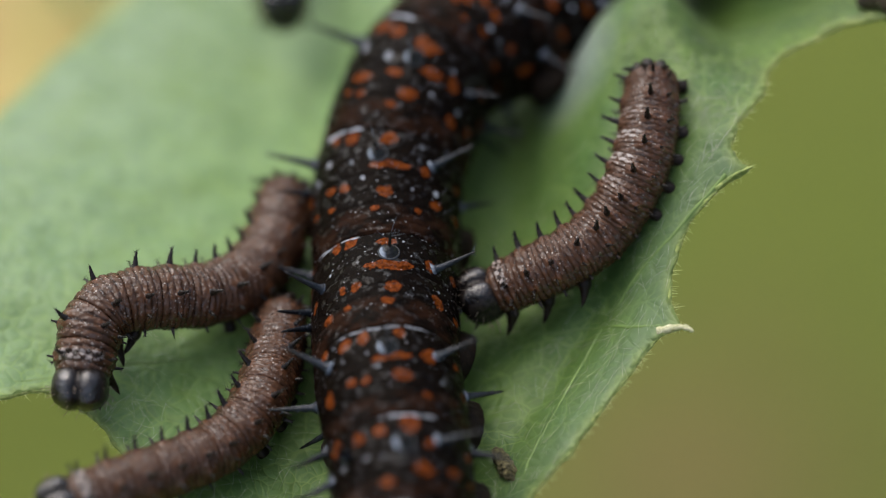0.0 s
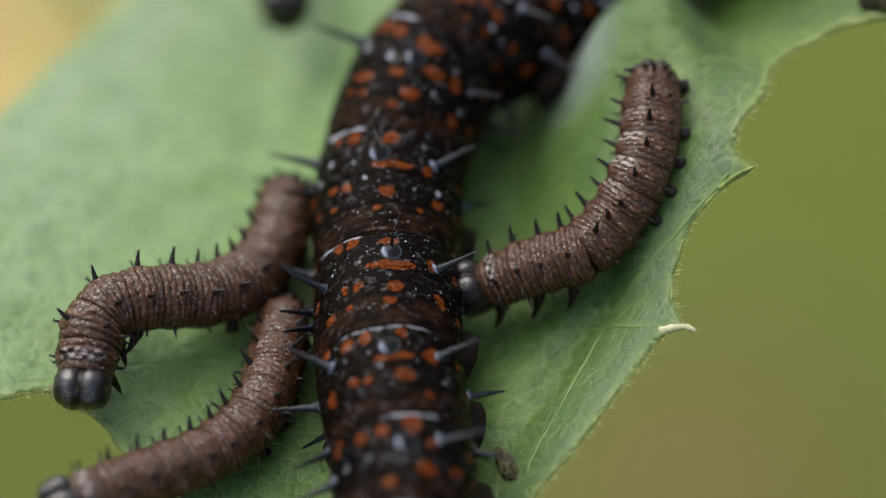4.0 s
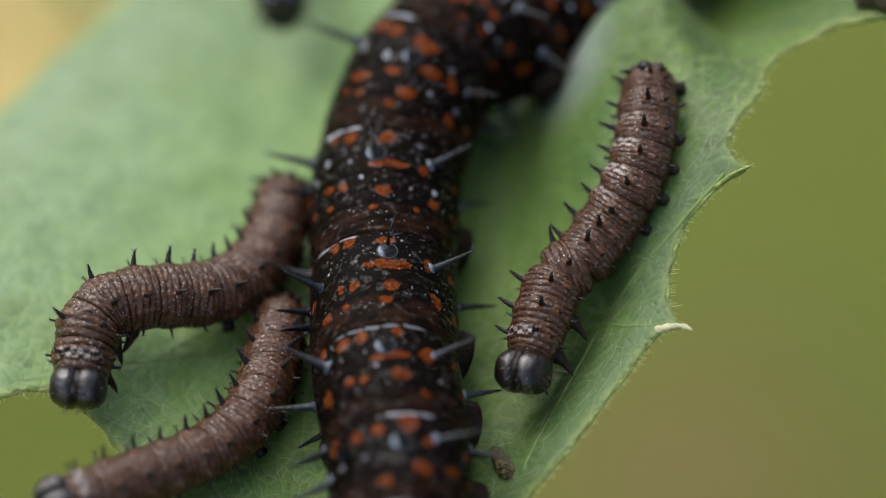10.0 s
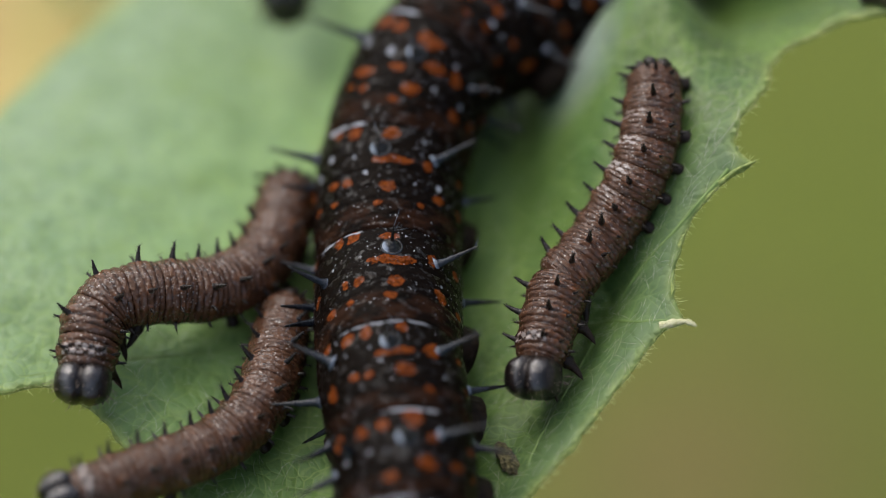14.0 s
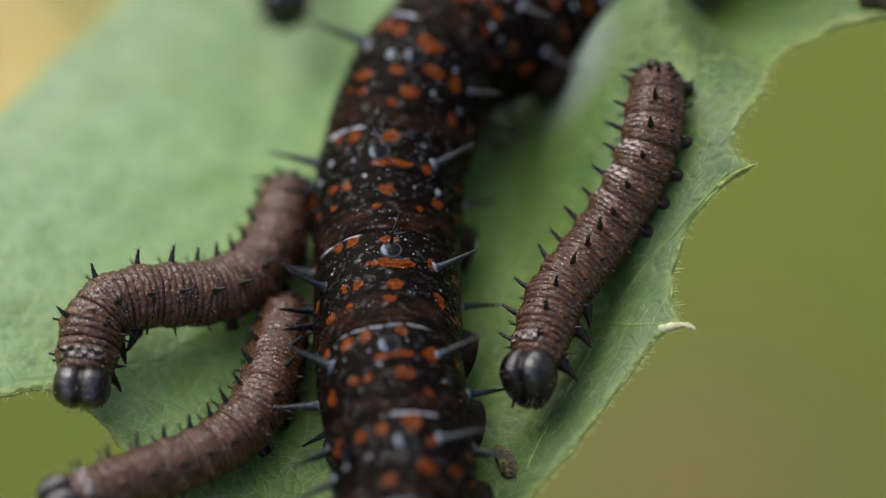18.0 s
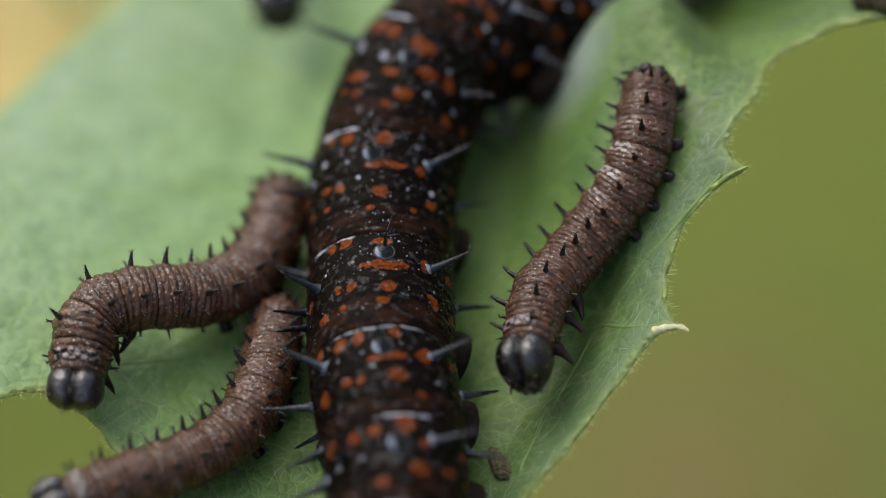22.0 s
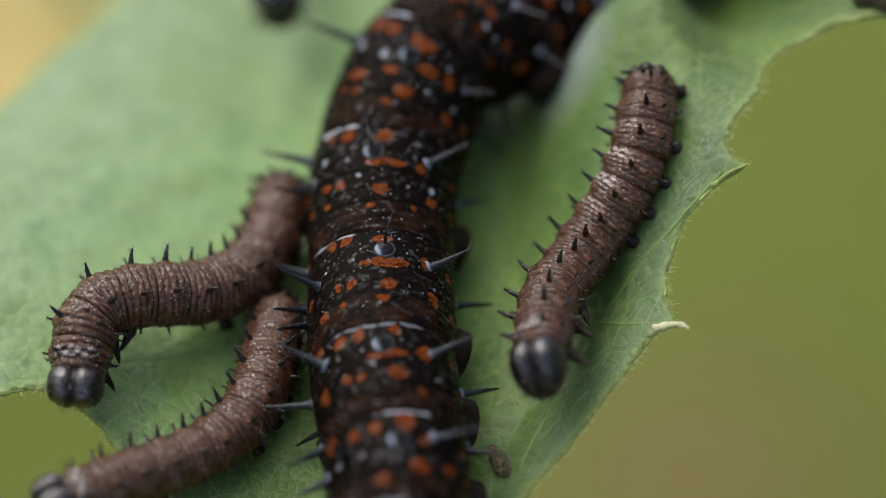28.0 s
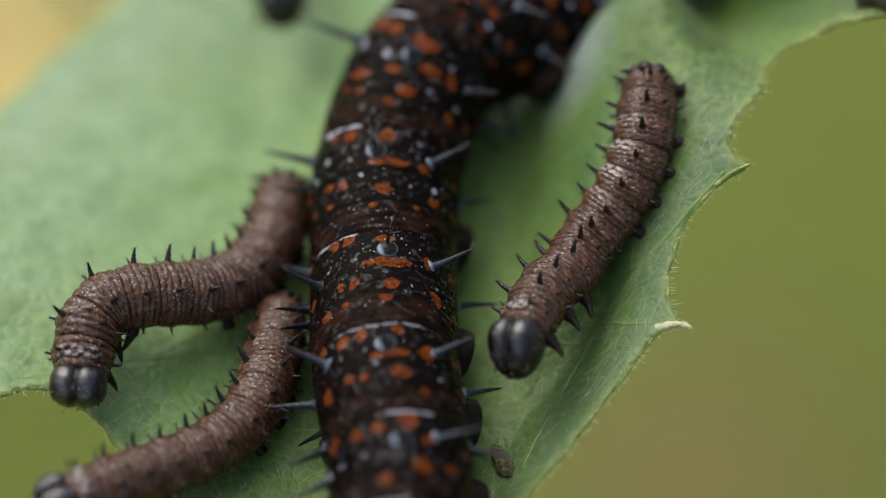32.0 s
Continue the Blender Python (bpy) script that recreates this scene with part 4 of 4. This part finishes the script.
def knob_mesh():
    """A shiny round collar with a raised rim, round the foot of a back spine."""
    r = np.array((0.47, 0.46, 0.43, 0.40, 0.385, 0.36, 0.31, 0.24, 0.16, 0.08))
    z = np.array((-0.16, 0.00, 0.06, 0.07, 0.05, 0.08, 0.15, 0.22, 0.29, 0.36))
    w = np.linspace(0, 2 * np.pi, 36, endpoint=False)
    v = np.stack((r[:, None] * np.cos(w), r[:, None] * np.sin(w), np.repeat(z[:, None], 36, 1)), -1).reshape(-1, 3)
    # bluish white highlight painted on the collar's left
    side = 0.8 * ease(-v[:, 0] - 0.3 * v[:, 1], 0.18, 0.30) * ease(np.repeat(r, 36), 0.20, 0.28) * ease(np.repeat(r, 36), 0.40, 0.36)
    rim = 0.12 * np.exp(-((np.repeat(r, 36) - 0.44) / 0.02) ** 2)
    pale = np.maximum(side, rim)
    return mesh_of("collar", v, grid_faces(10, 36) + [[9 * 36 + q for q in range(36)], list(range(36))[::-1]], SPINE_SKIN, np.stack((pale * 0, pale, pale * 0), -1))


BACK_COLLAR = knob_mesh()
BACK_AT = {4: (0.344, 0.06), 5: (0.256, -0.10), 6: (0.256, 0.06), 7: (0.233, -0.02), 8: (0.333, 0.03)}
BIG_PROLEG = proleg_mesh("proleg", 2.3, 1.30, PROLEG_SKIN)


def build_big(joints, radius):
    """The large caterpillar; joints lie on its back at the segment borders, far end first."""
    thing = tagged(new("large_caterpillar"), "large black caterpillar with orange spots and blue-black spines", "caterpillar")
    base = np.array((-1.9, -2.0, 0.0))
    thing.matrix_world = Matrix.Translation(Vector(base) * MM)
    pts = np.array(joints, float)
    pts[:, 2] -= radius
    per, cols = 91, 280
    n = len(pts) - 1
    line = spline(pts, np.linspace(0, n, n * (per - 1) + 1)) - base
    tang = np.gradient(line, axis=0)
    tang /= np.linalg.norm(tang, axis=1)[:, None]
    # the viewer's left is negative theta: across points to the right of a body seen from behind
    across = np.cross((0, 0, 1), tang)
    across /= np.linalg.norm(across, axis=1)[:, None]
    up = np.cross(tang, across)
    theta = np.linspace(-np.pi, np.pi, cols, endpoint=False)

    def girth(u):
        return radius * np.interp(u, (0, 2, 4, 5, 6, 7, 8, 9, 11), (1.0, 1.05, 1.05, 1.05, 1.0, 0.965, 0.925, 0.89, 0.88))

    rng = random.Random(8)
    for i in range(n):
        k = i * (per - 1)
        sl = slice(k, k + per)
        f = np.linspace(0, 1, per)
        rel, pig = big_pattern(f, theta, i + 1, SPOTS.get(i), CRESCENT.get(i, (-0.28, 0.46, 0.8)))
        r = girth(i + f)[:, None] * rel
        v = ring_verts(f, theta, line[sl], across[sl], up[sl], r, 0.93).reshape(-1, 3)
        faces = [q[::-1] for q in grid_faces(per, cols)] + [list(range(cols)), [(per - 1) * cols + q for q in range(cols)][::-1]]
        seg = part("body_segment", mesh_of("body_segment", v, faces, BIG_SKIN, pig.reshape(-1, 3)), thing)

        def place(f, th, out, tilt=0.0, k=k, i=i):
            q = k + int(round(f * (per - 1)))
            nrm = across[q] * math.sin(th) + up[q] * math.cos(th)
            at = line[q] + nrm * (float(girth(i + f)) + out)
            m = axes(at, nrm, tang[q]) @ Matrix.Rotation(radians(-90), 4, "X")
            return m @ Matrix.Rotation(tilt, 4, "X")

        at = place(BACK_AT.get(i, (0.27, 0.02))[0], BACK_AT.get(i, (0.27, 0.02))[1], -0.03)
        back = part("back_spine", BIG_BACK_SPINE[i % 3], seg, "short black spine with pale bristles", at @ Matrix.Rotation(rng.uniform(-0.2, 0.2), 4, "X") @ Matrix.Rotation(rng.uniform(0, 6), 4, "Z"))
        part("collar", BACK_COLLAR, back, "shiny blue-black collar", back.matrix_basis.to_3x3().to_4x4().inverted() @ at.to_3x3().to_4x4() @ Matrix.Scale(0.85, 4))
        for f0, th, along, round_it, size in SPINES.get(i, ()):
            q = k + int(round(f0 * (per - 1)))
            nrm = across[q] * math.sin(th) + up[q] * math.cos(th)
            rim = across[q] * math.cos(th) - up[q] * math.sin(th)
            way = (nrm * math.cos(along) + tang[q] * math.sin(along)) * math.cos(round_it) + rim * math.sin(round_it)
            root = line[q] + (across[q] * math.sin(th) + up[q] * math.cos(th) * (0.93 if math.cos(th) < 0 else 1.0)) * (float(girth(i + f0)) - 0.10)
            m = axes(root, way, tang[q]) @ Matrix.Rotation(radians(-90), 4, "X")
            part("spine", BIG_SPINE[rng.randrange(4)], seg, "", m @ Matrix.Rotation(rng.uniform(0, 6), 4, "Z") @ Matrix.Scale(size, 4))
        for s in (-1, 1):
            for th, f, size in ((0.93, 0.38, 0.92), (1.60, 0.66, 1.0), (2.25, 0.30, 0.9)):
                # the low rows and the segments out of view follow the common plan
                if th > 2 or not any((row[1] > 0) == (s > 0) and abs(abs(row[1]) - th) < 0.55 for row in SPINES.get(i, ())):
                    m = place(f + rng.uniform(-0.03, 0.03), s * (th + rng.uniform(-0.05, 0.05)), -0.08, rng.uniform(-0.12, 0.12))
                    part("spine", BIG_SPINE[rng.randrange(4)], seg, "", m @ Matrix.Rotation(rng.uniform(0, 6), 4, "Z") @ Matrix.Scale(size * rng.uniform(0.9, 1.08), 4))
            if 3 <= i <= 9 and not (i == 4 and s > 0):
                f0, th, size = {3: (-0.06, 1.85, 0.85), 5: (0.52, 2.1, 0.85), 6: (0.58, 2.05, 0.85), 7: (0.55, 2.05, 0.85), 8: (0.5, 2.1, 0.85)}.get(i if s > 0 else -1, (0.52, 2.5, 0.85))
                part("proleg", BIG_PROLEG, seg, "stout dark proleg", place(f0, s * th, -1.30) @ Matrix.Scale(size, 4))
    return thing


# ---- small things ----
def build_dropping():
    thing = tagged(new("dropping"), "small crumbly brown dropping lying on the leaf", "dropping")
    z = float(leaf_height(1.95, -8.5))
    thing.matrix_world = Matrix.Translation(Vector((1.95, -8.5, z)) * MM)
    v, f = ball((0, 0, 0.20), (0.31, 0.72, 0.26), 70, 72)
    waist = 1 - 0.22 * np.exp(-((v[:, 1] - 0.10) / 0.12) ** 2)
    w = waist * (1 + 0.20 * wobble(v[:, 0] * 8 + v[:, 2] * 5, v[:, 1] * 5, 3) + 0.13 * wobble(v[:, 1] * 13 + v[:, 0] * 7, v[:, 2] * 16 - v[:, 0] * 11, 5))
    v = (v - (0, 0, 0.20)) * w[:, None] + (0, 0, 0.20)
    c, s = math.cos(0.45), math.sin(0.45)
    v = np.stack((v[:, 0] * c + v[:, 1] * -s, v[:, 0] * s + v[:, 1] * c, v[:, 2]), -1)
    part("crumb", mesh_of("crumb", v, f, FRASS_SKIN), thing)


def build_far_caterpillar():
    pts = [(-6.2, 25.0, 1.4), (-6.6, 22.0, 1.4), (-6.9, 19.0, 1.5), (-6.8, 16.5, 1.7), (-6.5, 14.2, 2.0), (-6.3, 12.3, 2.3)]
    return build_still_young(pts, "small dark caterpillar further up the leaf", 0, 60, 1.0)


# ---- the restless young caterpillar: joints from tail to head, over the leaf ----
TIMES = [0, 0.5, 1, 2, 3, 3.5, 5.5, 6, 7, 7.5, 8, 8.5, 9, 9.5, 10, 10.5, 11, 12, 13, 14, 14.5, 16.5, 17, 18, 18.5, 19, 20, 21, 22, 22.5, 23, 23.5, 24, 25, 25.5, 27.5, 28, 29, 30, 31, 31.5, 32]
JOINT_HEIGHT = [1.15, 1.2, 1.25, 1.3, 1.45, 1.7, 2.0, 2.0]
# how far the head end rises as it rears up, and each joint's share of it
LIFT = ((0, 0.2), (8, 0), (16.5, 0), (18, 0.4), (21, 0.8), (24, 1.3), (28, 1.5), (32, 1.6))
LIFT_SHARE = [0, 0, 0, 0, 0, 0.12, 0.5, 1.0]
JOINT_A = [(7.2, 3.9), (7.2, 3.88), (7.19, 3.92), (7.19, 3.92), (7.16, 3.91), (7.16, 3.91), (7.19, 3.93), (7.22, 3.91), (7.23, 3.87), (7.22, 3.84), (7.22, 3.86), (7.16, 3.84), (7.16, 3.87), (7.17, 3.85), (7.17, 3.84), (7.16, 3.84), (7.17, 3.83), (7.19, 3.82), (7.2, 3.83), (7.19, 3.83), (7.19, 3.82), (7.27, 3.81), (7.3, 3.78), (7.33, 3.75), (7.38, 3.65), (7.36, 3.64), (7.33, 3.73), (7.34, 3.72), (7.31, 3.7), (7.31, 3.71), (7.28, 3.7), (7.31, 3.7), (7.33, 3.7), (7.3, 3.65), (7.32, 3.66), (7.32, 3.67), (7.3, 3.68), (7.26, 3.67), (7.25, 3.73), (7.25, 3.75), (7.22, 3.73), (7.19, 3.75)]
JOINT_B = [(6.93, 1.44), (6.93, 1.42), (6.94, 1.4), (6.94, 1.4), (6.94, 1.42), (6.94, 1.42), (6.97, 1.4), (6.97, 1.42), (6.98, 1.4), (6.97, 1.39), (6.99, 1.4), (6.91, 1.41), (6.92, 1.4), (6.92, 1.37), (6.92, 1.41), (6.94, 1.35), (6.92, 1.39), (6.94, 1.38), (6.95, 1.38), (6.95, 1.38), (6.94, 1.38), (6.96, 1.32), (6.97, 1.32), (7.0, 1.25), (7.01, 1.15), (6.99, 1.1), (6.93, 1.13), (6.92, 1.12), (6.89, 1.13), (6.88, 1.15), (6.89, 1.14), (6.91, 1.11), (6.91, 1.09), (6.91, 1.09), (6.9, 1.1), (6.9, 1.07), (6.88, 1.11), (6.87, 1.13), (6.86, 1.17), (6.85, 1.2), (6.83, 1.2), (6.83, 1.21)]
JOINT_C = [(6.4, 0.04), (6.4, 0.07), (6.42, 0.04), (6.42, 0.04), (6.46, 0.03), (6.46, 0.03), (6.49, 0.05), (6.49, 0.04), (6.49, -0.0), (6.46, 0.03), (6.48, 0.06), (6.43, 0.02), (6.43, 0.01), (6.43, -0.02), (6.43, -0.02), (6.42, -0.02), (6.41, 0.06), (6.43, 0.01), (6.44, -0.0), (6.43, 0.01), (6.43, 0.01), (6.42, -0.02), (6.42, -0.03), (6.39, -0.03), (6.39, -0.08), (6.37, -0.17), (6.3, -0.17), (6.26, -0.13), (6.23, -0.12), (6.26, -0.12), (6.26, -0.12), (6.25, -0.13), (6.28, -0.17), (6.28, -0.2), (6.27, -0.17), (6.27, -0.19), (6.25, -0.15), (6.25, -0.14), (6.23, -0.1), (6.23, -0.07), (6.23, -0.1), (6.23, -0.08)]
JOINT_D = [(5.74, -0.75), (5.74, -0.72), (5.73, -0.72), (5.77, -0.74), (5.8, -0.77), (5.83, -0.75), (5.85, -0.7), (5.86, -0.72), (5.83, -0.72), (5.83, -0.75), (5.82, -0.7), (5.8, -0.79), (5.8, -0.8), (5.77, -0.81), (5.77, -0.81), (5.8, -0.82), (5.78, -0.79), (5.77, -0.81), (5.78, -0.81), (5.75, -0.83), (5.77, -0.84), (5.74, -0.88), (5.72, -0.88), (5.69, -0.91), (5.65, -0.9), (5.6, -0.91), (5.5, -0.88), (5.45, -0.89), (5.42, -0.89), (5.45, -0.89), (5.45, -0.89), (5.48, -0.89), (5.48, -0.94), (5.51, -0.99), (5.5, -0.99), (5.5, -1.01), (5.51, -0.99), (5.5, -0.98), (5.48, -0.91), (5.48, -0.89), (5.48, -0.89), (5.48, -0.9)]
JOINT_E = [(5.11, -1.39), (5.11, -1.37), (5.1, -1.34), (5.13, -1.38), (5.17, -1.39), (5.2, -1.37), (5.25, -1.31), (5.25, -1.31), (5.21, -1.36), (5.21, -1.38), (5.2, -1.36), (5.18, -1.51), (5.18, -1.55), (5.15, -1.58), (5.15, -1.58), (5.15, -1.59), (5.13, -1.56), (5.13, -1.59), (5.13, -1.61), (5.1, -1.66), (5.13, -1.66), (5.1, -1.75), (5.1, -1.75), (5.04, -1.74), (5.01, -1.75), (4.95, -1.77), (4.83, -1.72), (4.75, -1.67), (4.73, -1.67), (4.75, -1.66), (4.81, -1.69), (4.85, -1.72), (4.84, -1.77), (4.88, -1.85), (4.9, -1.85), (4.9, -1.87), (4.87, -1.85), (4.86, -1.8), (4.84, -1.71), (4.84, -1.67), (4.84, -1.68), (4.81, -1.66)]
JOINT_F = [(4.32, -1.88), (4.31, -1.82), (4.3, -1.85), (4.33, -1.94), (4.33, -1.92), (4.36, -1.92), (4.46, -1.87), (4.46, -1.9), (4.41, -1.93), (4.46, -1.97), (4.47, -1.97), (4.49, -2.25), (4.5, -2.33), (4.5, -2.4), (4.51, -2.39), (4.51, -2.42), (4.49, -2.38), (4.49, -2.4), (4.46, -2.45), (4.43, -2.54), (4.45, -2.57), (4.43, -2.62), (4.43, -2.63), (4.37, -2.65), (4.36, -2.69), (4.33, -2.76), (4.18, -2.64), (4.08, -2.55), (4.08, -2.53), (4.13, -2.53), (4.23, -2.59), (4.29, -2.65), (4.34, -2.72), (4.34, -2.78), (4.33, -2.82), (4.33, -2.83), (4.3, -2.81), (4.33, -2.73), (4.35, -2.65), (4.37, -2.62), (4.33, -2.67), (4.33, -2.68)]
JOINT_G = [(3.26, -2.24), (3.19, -2.07), (3.16, -1.98), (3.16, -2.03), (3.17, -1.97), (3.19, -1.95), (3.31, -1.85), (3.32, -1.86), (3.33, -1.91), (3.38, -1.99), (3.44, -2.05), (3.58, -2.54), (3.65, -2.7), (3.73, -2.93), (3.77, -2.98), (3.74, -2.99), (3.79, -3.11), (3.8, -3.18), (3.76, -3.23), (3.76, -3.39), (3.75, -3.42), (3.72, -3.48), (3.69, -3.51), (3.67, -3.65), (3.7, -3.68), (3.66, -3.81), (3.52, -3.77), (3.38, -3.63), (3.39, -3.63), (3.47, -3.64), (3.56, -3.71), (3.63, -3.74), (3.68, -3.85), (3.73, -4.03), (3.72, -4.08), (3.71, -4.14), (3.65, -4.08), (3.67, -4.02), (3.57, -3.94), (3.48, -3.82), (3.45, -3.9), (3.4, -3.87)]
JOINT_H = [(1.36, -2.69), (1.24, -2.2), (1.08, -2.17), (1.03, -2.21), (1.04, -2.25), (0.94, -2.16), (0.98, -2.3), (0.99, -2.39), (1.12, -2.76), (1.29, -3.37), (1.47, -3.75), (1.98, -5.05), (2.21, -5.37), (2.44, -5.66), (2.77, -5.9), (2.82, -5.97), (2.97, -6.01), (3.12, -6.33), (3.1, -6.41), (2.93, -6.38), (2.98, -6.42), (3.01, -6.55), (3.02, -6.39), (2.76, -6.53), (2.79, -6.57), (2.72, -6.62), (2.66, -6.42), (2.64, -6.29), (2.83, -6.27), (3.17, -6.37), (3.43, -6.72), (3.58, -7.18), (3.71, -7.48), (3.55, -8.06), (3.45, -8.18), (3.29, -7.61), (3.2, -7.39), (3.22, -6.98), (3.02, -6.3), (2.84, -6.07), (2.67, -6.09), (2.44, -6.2)]
JOINTS = (JOINT_A, JOINT_B, JOINT_C, JOINT_D, JOINT_E, JOINT_F, JOINT_G, JOINT_H)
RESTLESS_COUNT = 12
RESTLESS_UP = (-0.65, -0.05, 0.75)
RESTLESS_BASE = np.array((5.5, 1.5, float(leaf_height(5.5, 1.5))))


def restless_line(k, n):
    """Evenly spaced points of its middle line at the k-th time, and the length."""
    lift = float(np.interp(TIMES[k], [a for a, _ in LIFT], [b for _, b in LIFT]))
    pts = np.array([(*joint[k], h + share * lift + float(leaf_height(*joint[k]))) for joint, h, share in zip(JOINTS, JOINT_HEIGHT, LIFT_SHARE)])
    return even(pts - RESTLESS_BASE, n)


def build_restless_young():
    thing = tagged(new("young_caterpillar"), "brown wrinkled young caterpillar swinging its black head", "caterpillar", "young caterpillars")
    thing.matrix_world = Matrix.Translation(Vector(RESTLESS_BASE) * MM)
    count = RESTLESS_COUNT
    _, length = restless_line(18, 50)
    step = (length - 0.55) / count
    per, cols = 71, 112
    theta = np.linspace(-np.pi, np.pi, cols, endpoint=False)
    segments = []
    for i in range(count):
        f = np.linspace(-0.14, 1.14, per)
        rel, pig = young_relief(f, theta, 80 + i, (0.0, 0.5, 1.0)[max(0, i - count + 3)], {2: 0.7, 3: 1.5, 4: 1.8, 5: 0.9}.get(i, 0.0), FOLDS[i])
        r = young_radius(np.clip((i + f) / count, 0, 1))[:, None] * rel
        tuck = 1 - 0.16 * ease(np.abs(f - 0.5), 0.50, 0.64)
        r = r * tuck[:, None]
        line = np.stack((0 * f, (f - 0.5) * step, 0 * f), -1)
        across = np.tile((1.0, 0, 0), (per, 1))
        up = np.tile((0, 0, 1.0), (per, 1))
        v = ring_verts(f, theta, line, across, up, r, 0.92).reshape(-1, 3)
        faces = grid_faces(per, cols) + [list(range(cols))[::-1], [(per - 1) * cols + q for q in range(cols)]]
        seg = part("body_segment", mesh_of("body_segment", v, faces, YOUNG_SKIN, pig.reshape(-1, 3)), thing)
        segments.append(seg)

        def place(f, th, out, i=i):
            n = np.array((math.sin(th), 0, math.cos(th)))
            at = np.array((0, (f - 0.5) * step, 0)) + n * (float(young_radius((i + f) / count)) + out)
            return axes(at, n, (0, 1, 0)) @ Matrix.Rotation(radians(-90), 4, "X")

        young_fittings(seg, i, count, 1.0, place, 7)
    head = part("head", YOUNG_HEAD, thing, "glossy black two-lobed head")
    head.scale = (0.99, 0.97, 0.99)
    add_head_parts(head, 0.98, 5)
    return thing, segments, head


# the head's nod (degrees up) and turn (to its left) through the clip
NOD = ((0, -5), (3, -12), (6, -25), (8, -25), (9, -28), (14.5, -24), (16.5, -5), (18, 18), (19, 22), (22, 18), (25, 10), (27.5, 15), (29, 24), (32, 28))


def motions():
    count = RESTLESS_COUNT
    tracks = [[] for _ in range(count)]
    head_track = []
    for k, t in enumerate(TIMES):
        line, length = restless_line(k, count * 8 + 5)
        tang = np.gradient(line, axis=0)
        for i in range(count):
            j = i * 8 + 4
            tracks[i].append((t, axes(line[j], tang[j], RESTLESS_UP)))
        nod = float(np.interp(t, [a for a, _ in NOD], [b for _, b in NOD]))
        nose = tang[-3]
        m = axes(line[-1] + 0.16 * nose / np.linalg.norm(nose), nose, (-0.35, -0.05, 0.9)) @ Matrix.Rotation(radians(nod), 4, "X")
        head_track.append((t, m))
    for seg, rows in zip(segments, tracks):
        walk(seg, rows)
    walk(restless_head, head_track)


# ---- build ----
build_ground()
build_yellow_leaf()
build_plant_stem()
build_leaf()
build_big([(11.15, 15.7, 8.55), (7.91, 13.39, 7.66), (4.86, 11.07, 6.89), (2.1, 9.15, 6.45), (-0.43, 7.35, 6.38), (-1.97, 3.04, 5.5), (-2.1, -1.74, 5.15), (-1.98, -6.01, 5.49), (-1.54, -9.24, 5.38), (-1.37, -12.24, 5.09), (-1.24, -15.04, 4.7), (-1.12, -17.93, 4.23)], 2.6)
build_still_young([(-5.75, 3.1, 1.9), (-5.88, 1.84, 1.89), (-6.1, 0.58, 1.87), (-6.64, -0.67, 1.87), (-7.36, -1.73, 2.15), (-8.46, -2.57, 2.63), (-9.56, -3.05, 3.13), (-10.66, -3.44, 3.46), (-11.48, -3.84, 3.52), (-11.96, -4.46, 3.39), (-12.15, -5.26, 3.11), (-12.22, -6.14, 2.76)], "brown wrinkled young caterpillar with its head at the leaf edge", 0, 11, 1.06, -20)
build_still_young([(-5.65, -2.15, 1.41), (-5.78, -3.45, 1.63), (-5.95, -4.88, 1.73), (-6.22, -6.29, 1.85), (-6.82, -7.48, 1.77), (-7.7, -8.41, 1.77), (-8.85, -9.25, 1.98), (-10.07, -9.99, 2.27), (-11.28, -10.65, 2.5), (-12.23, -11.13, 2.62)], "brown wrinkled young caterpillar lying beside the large one", 0, 31, 0.92, -10)
build_far_caterpillar()
build_dropping()
restless, segments, restless_head = build_restless_young()
motions()
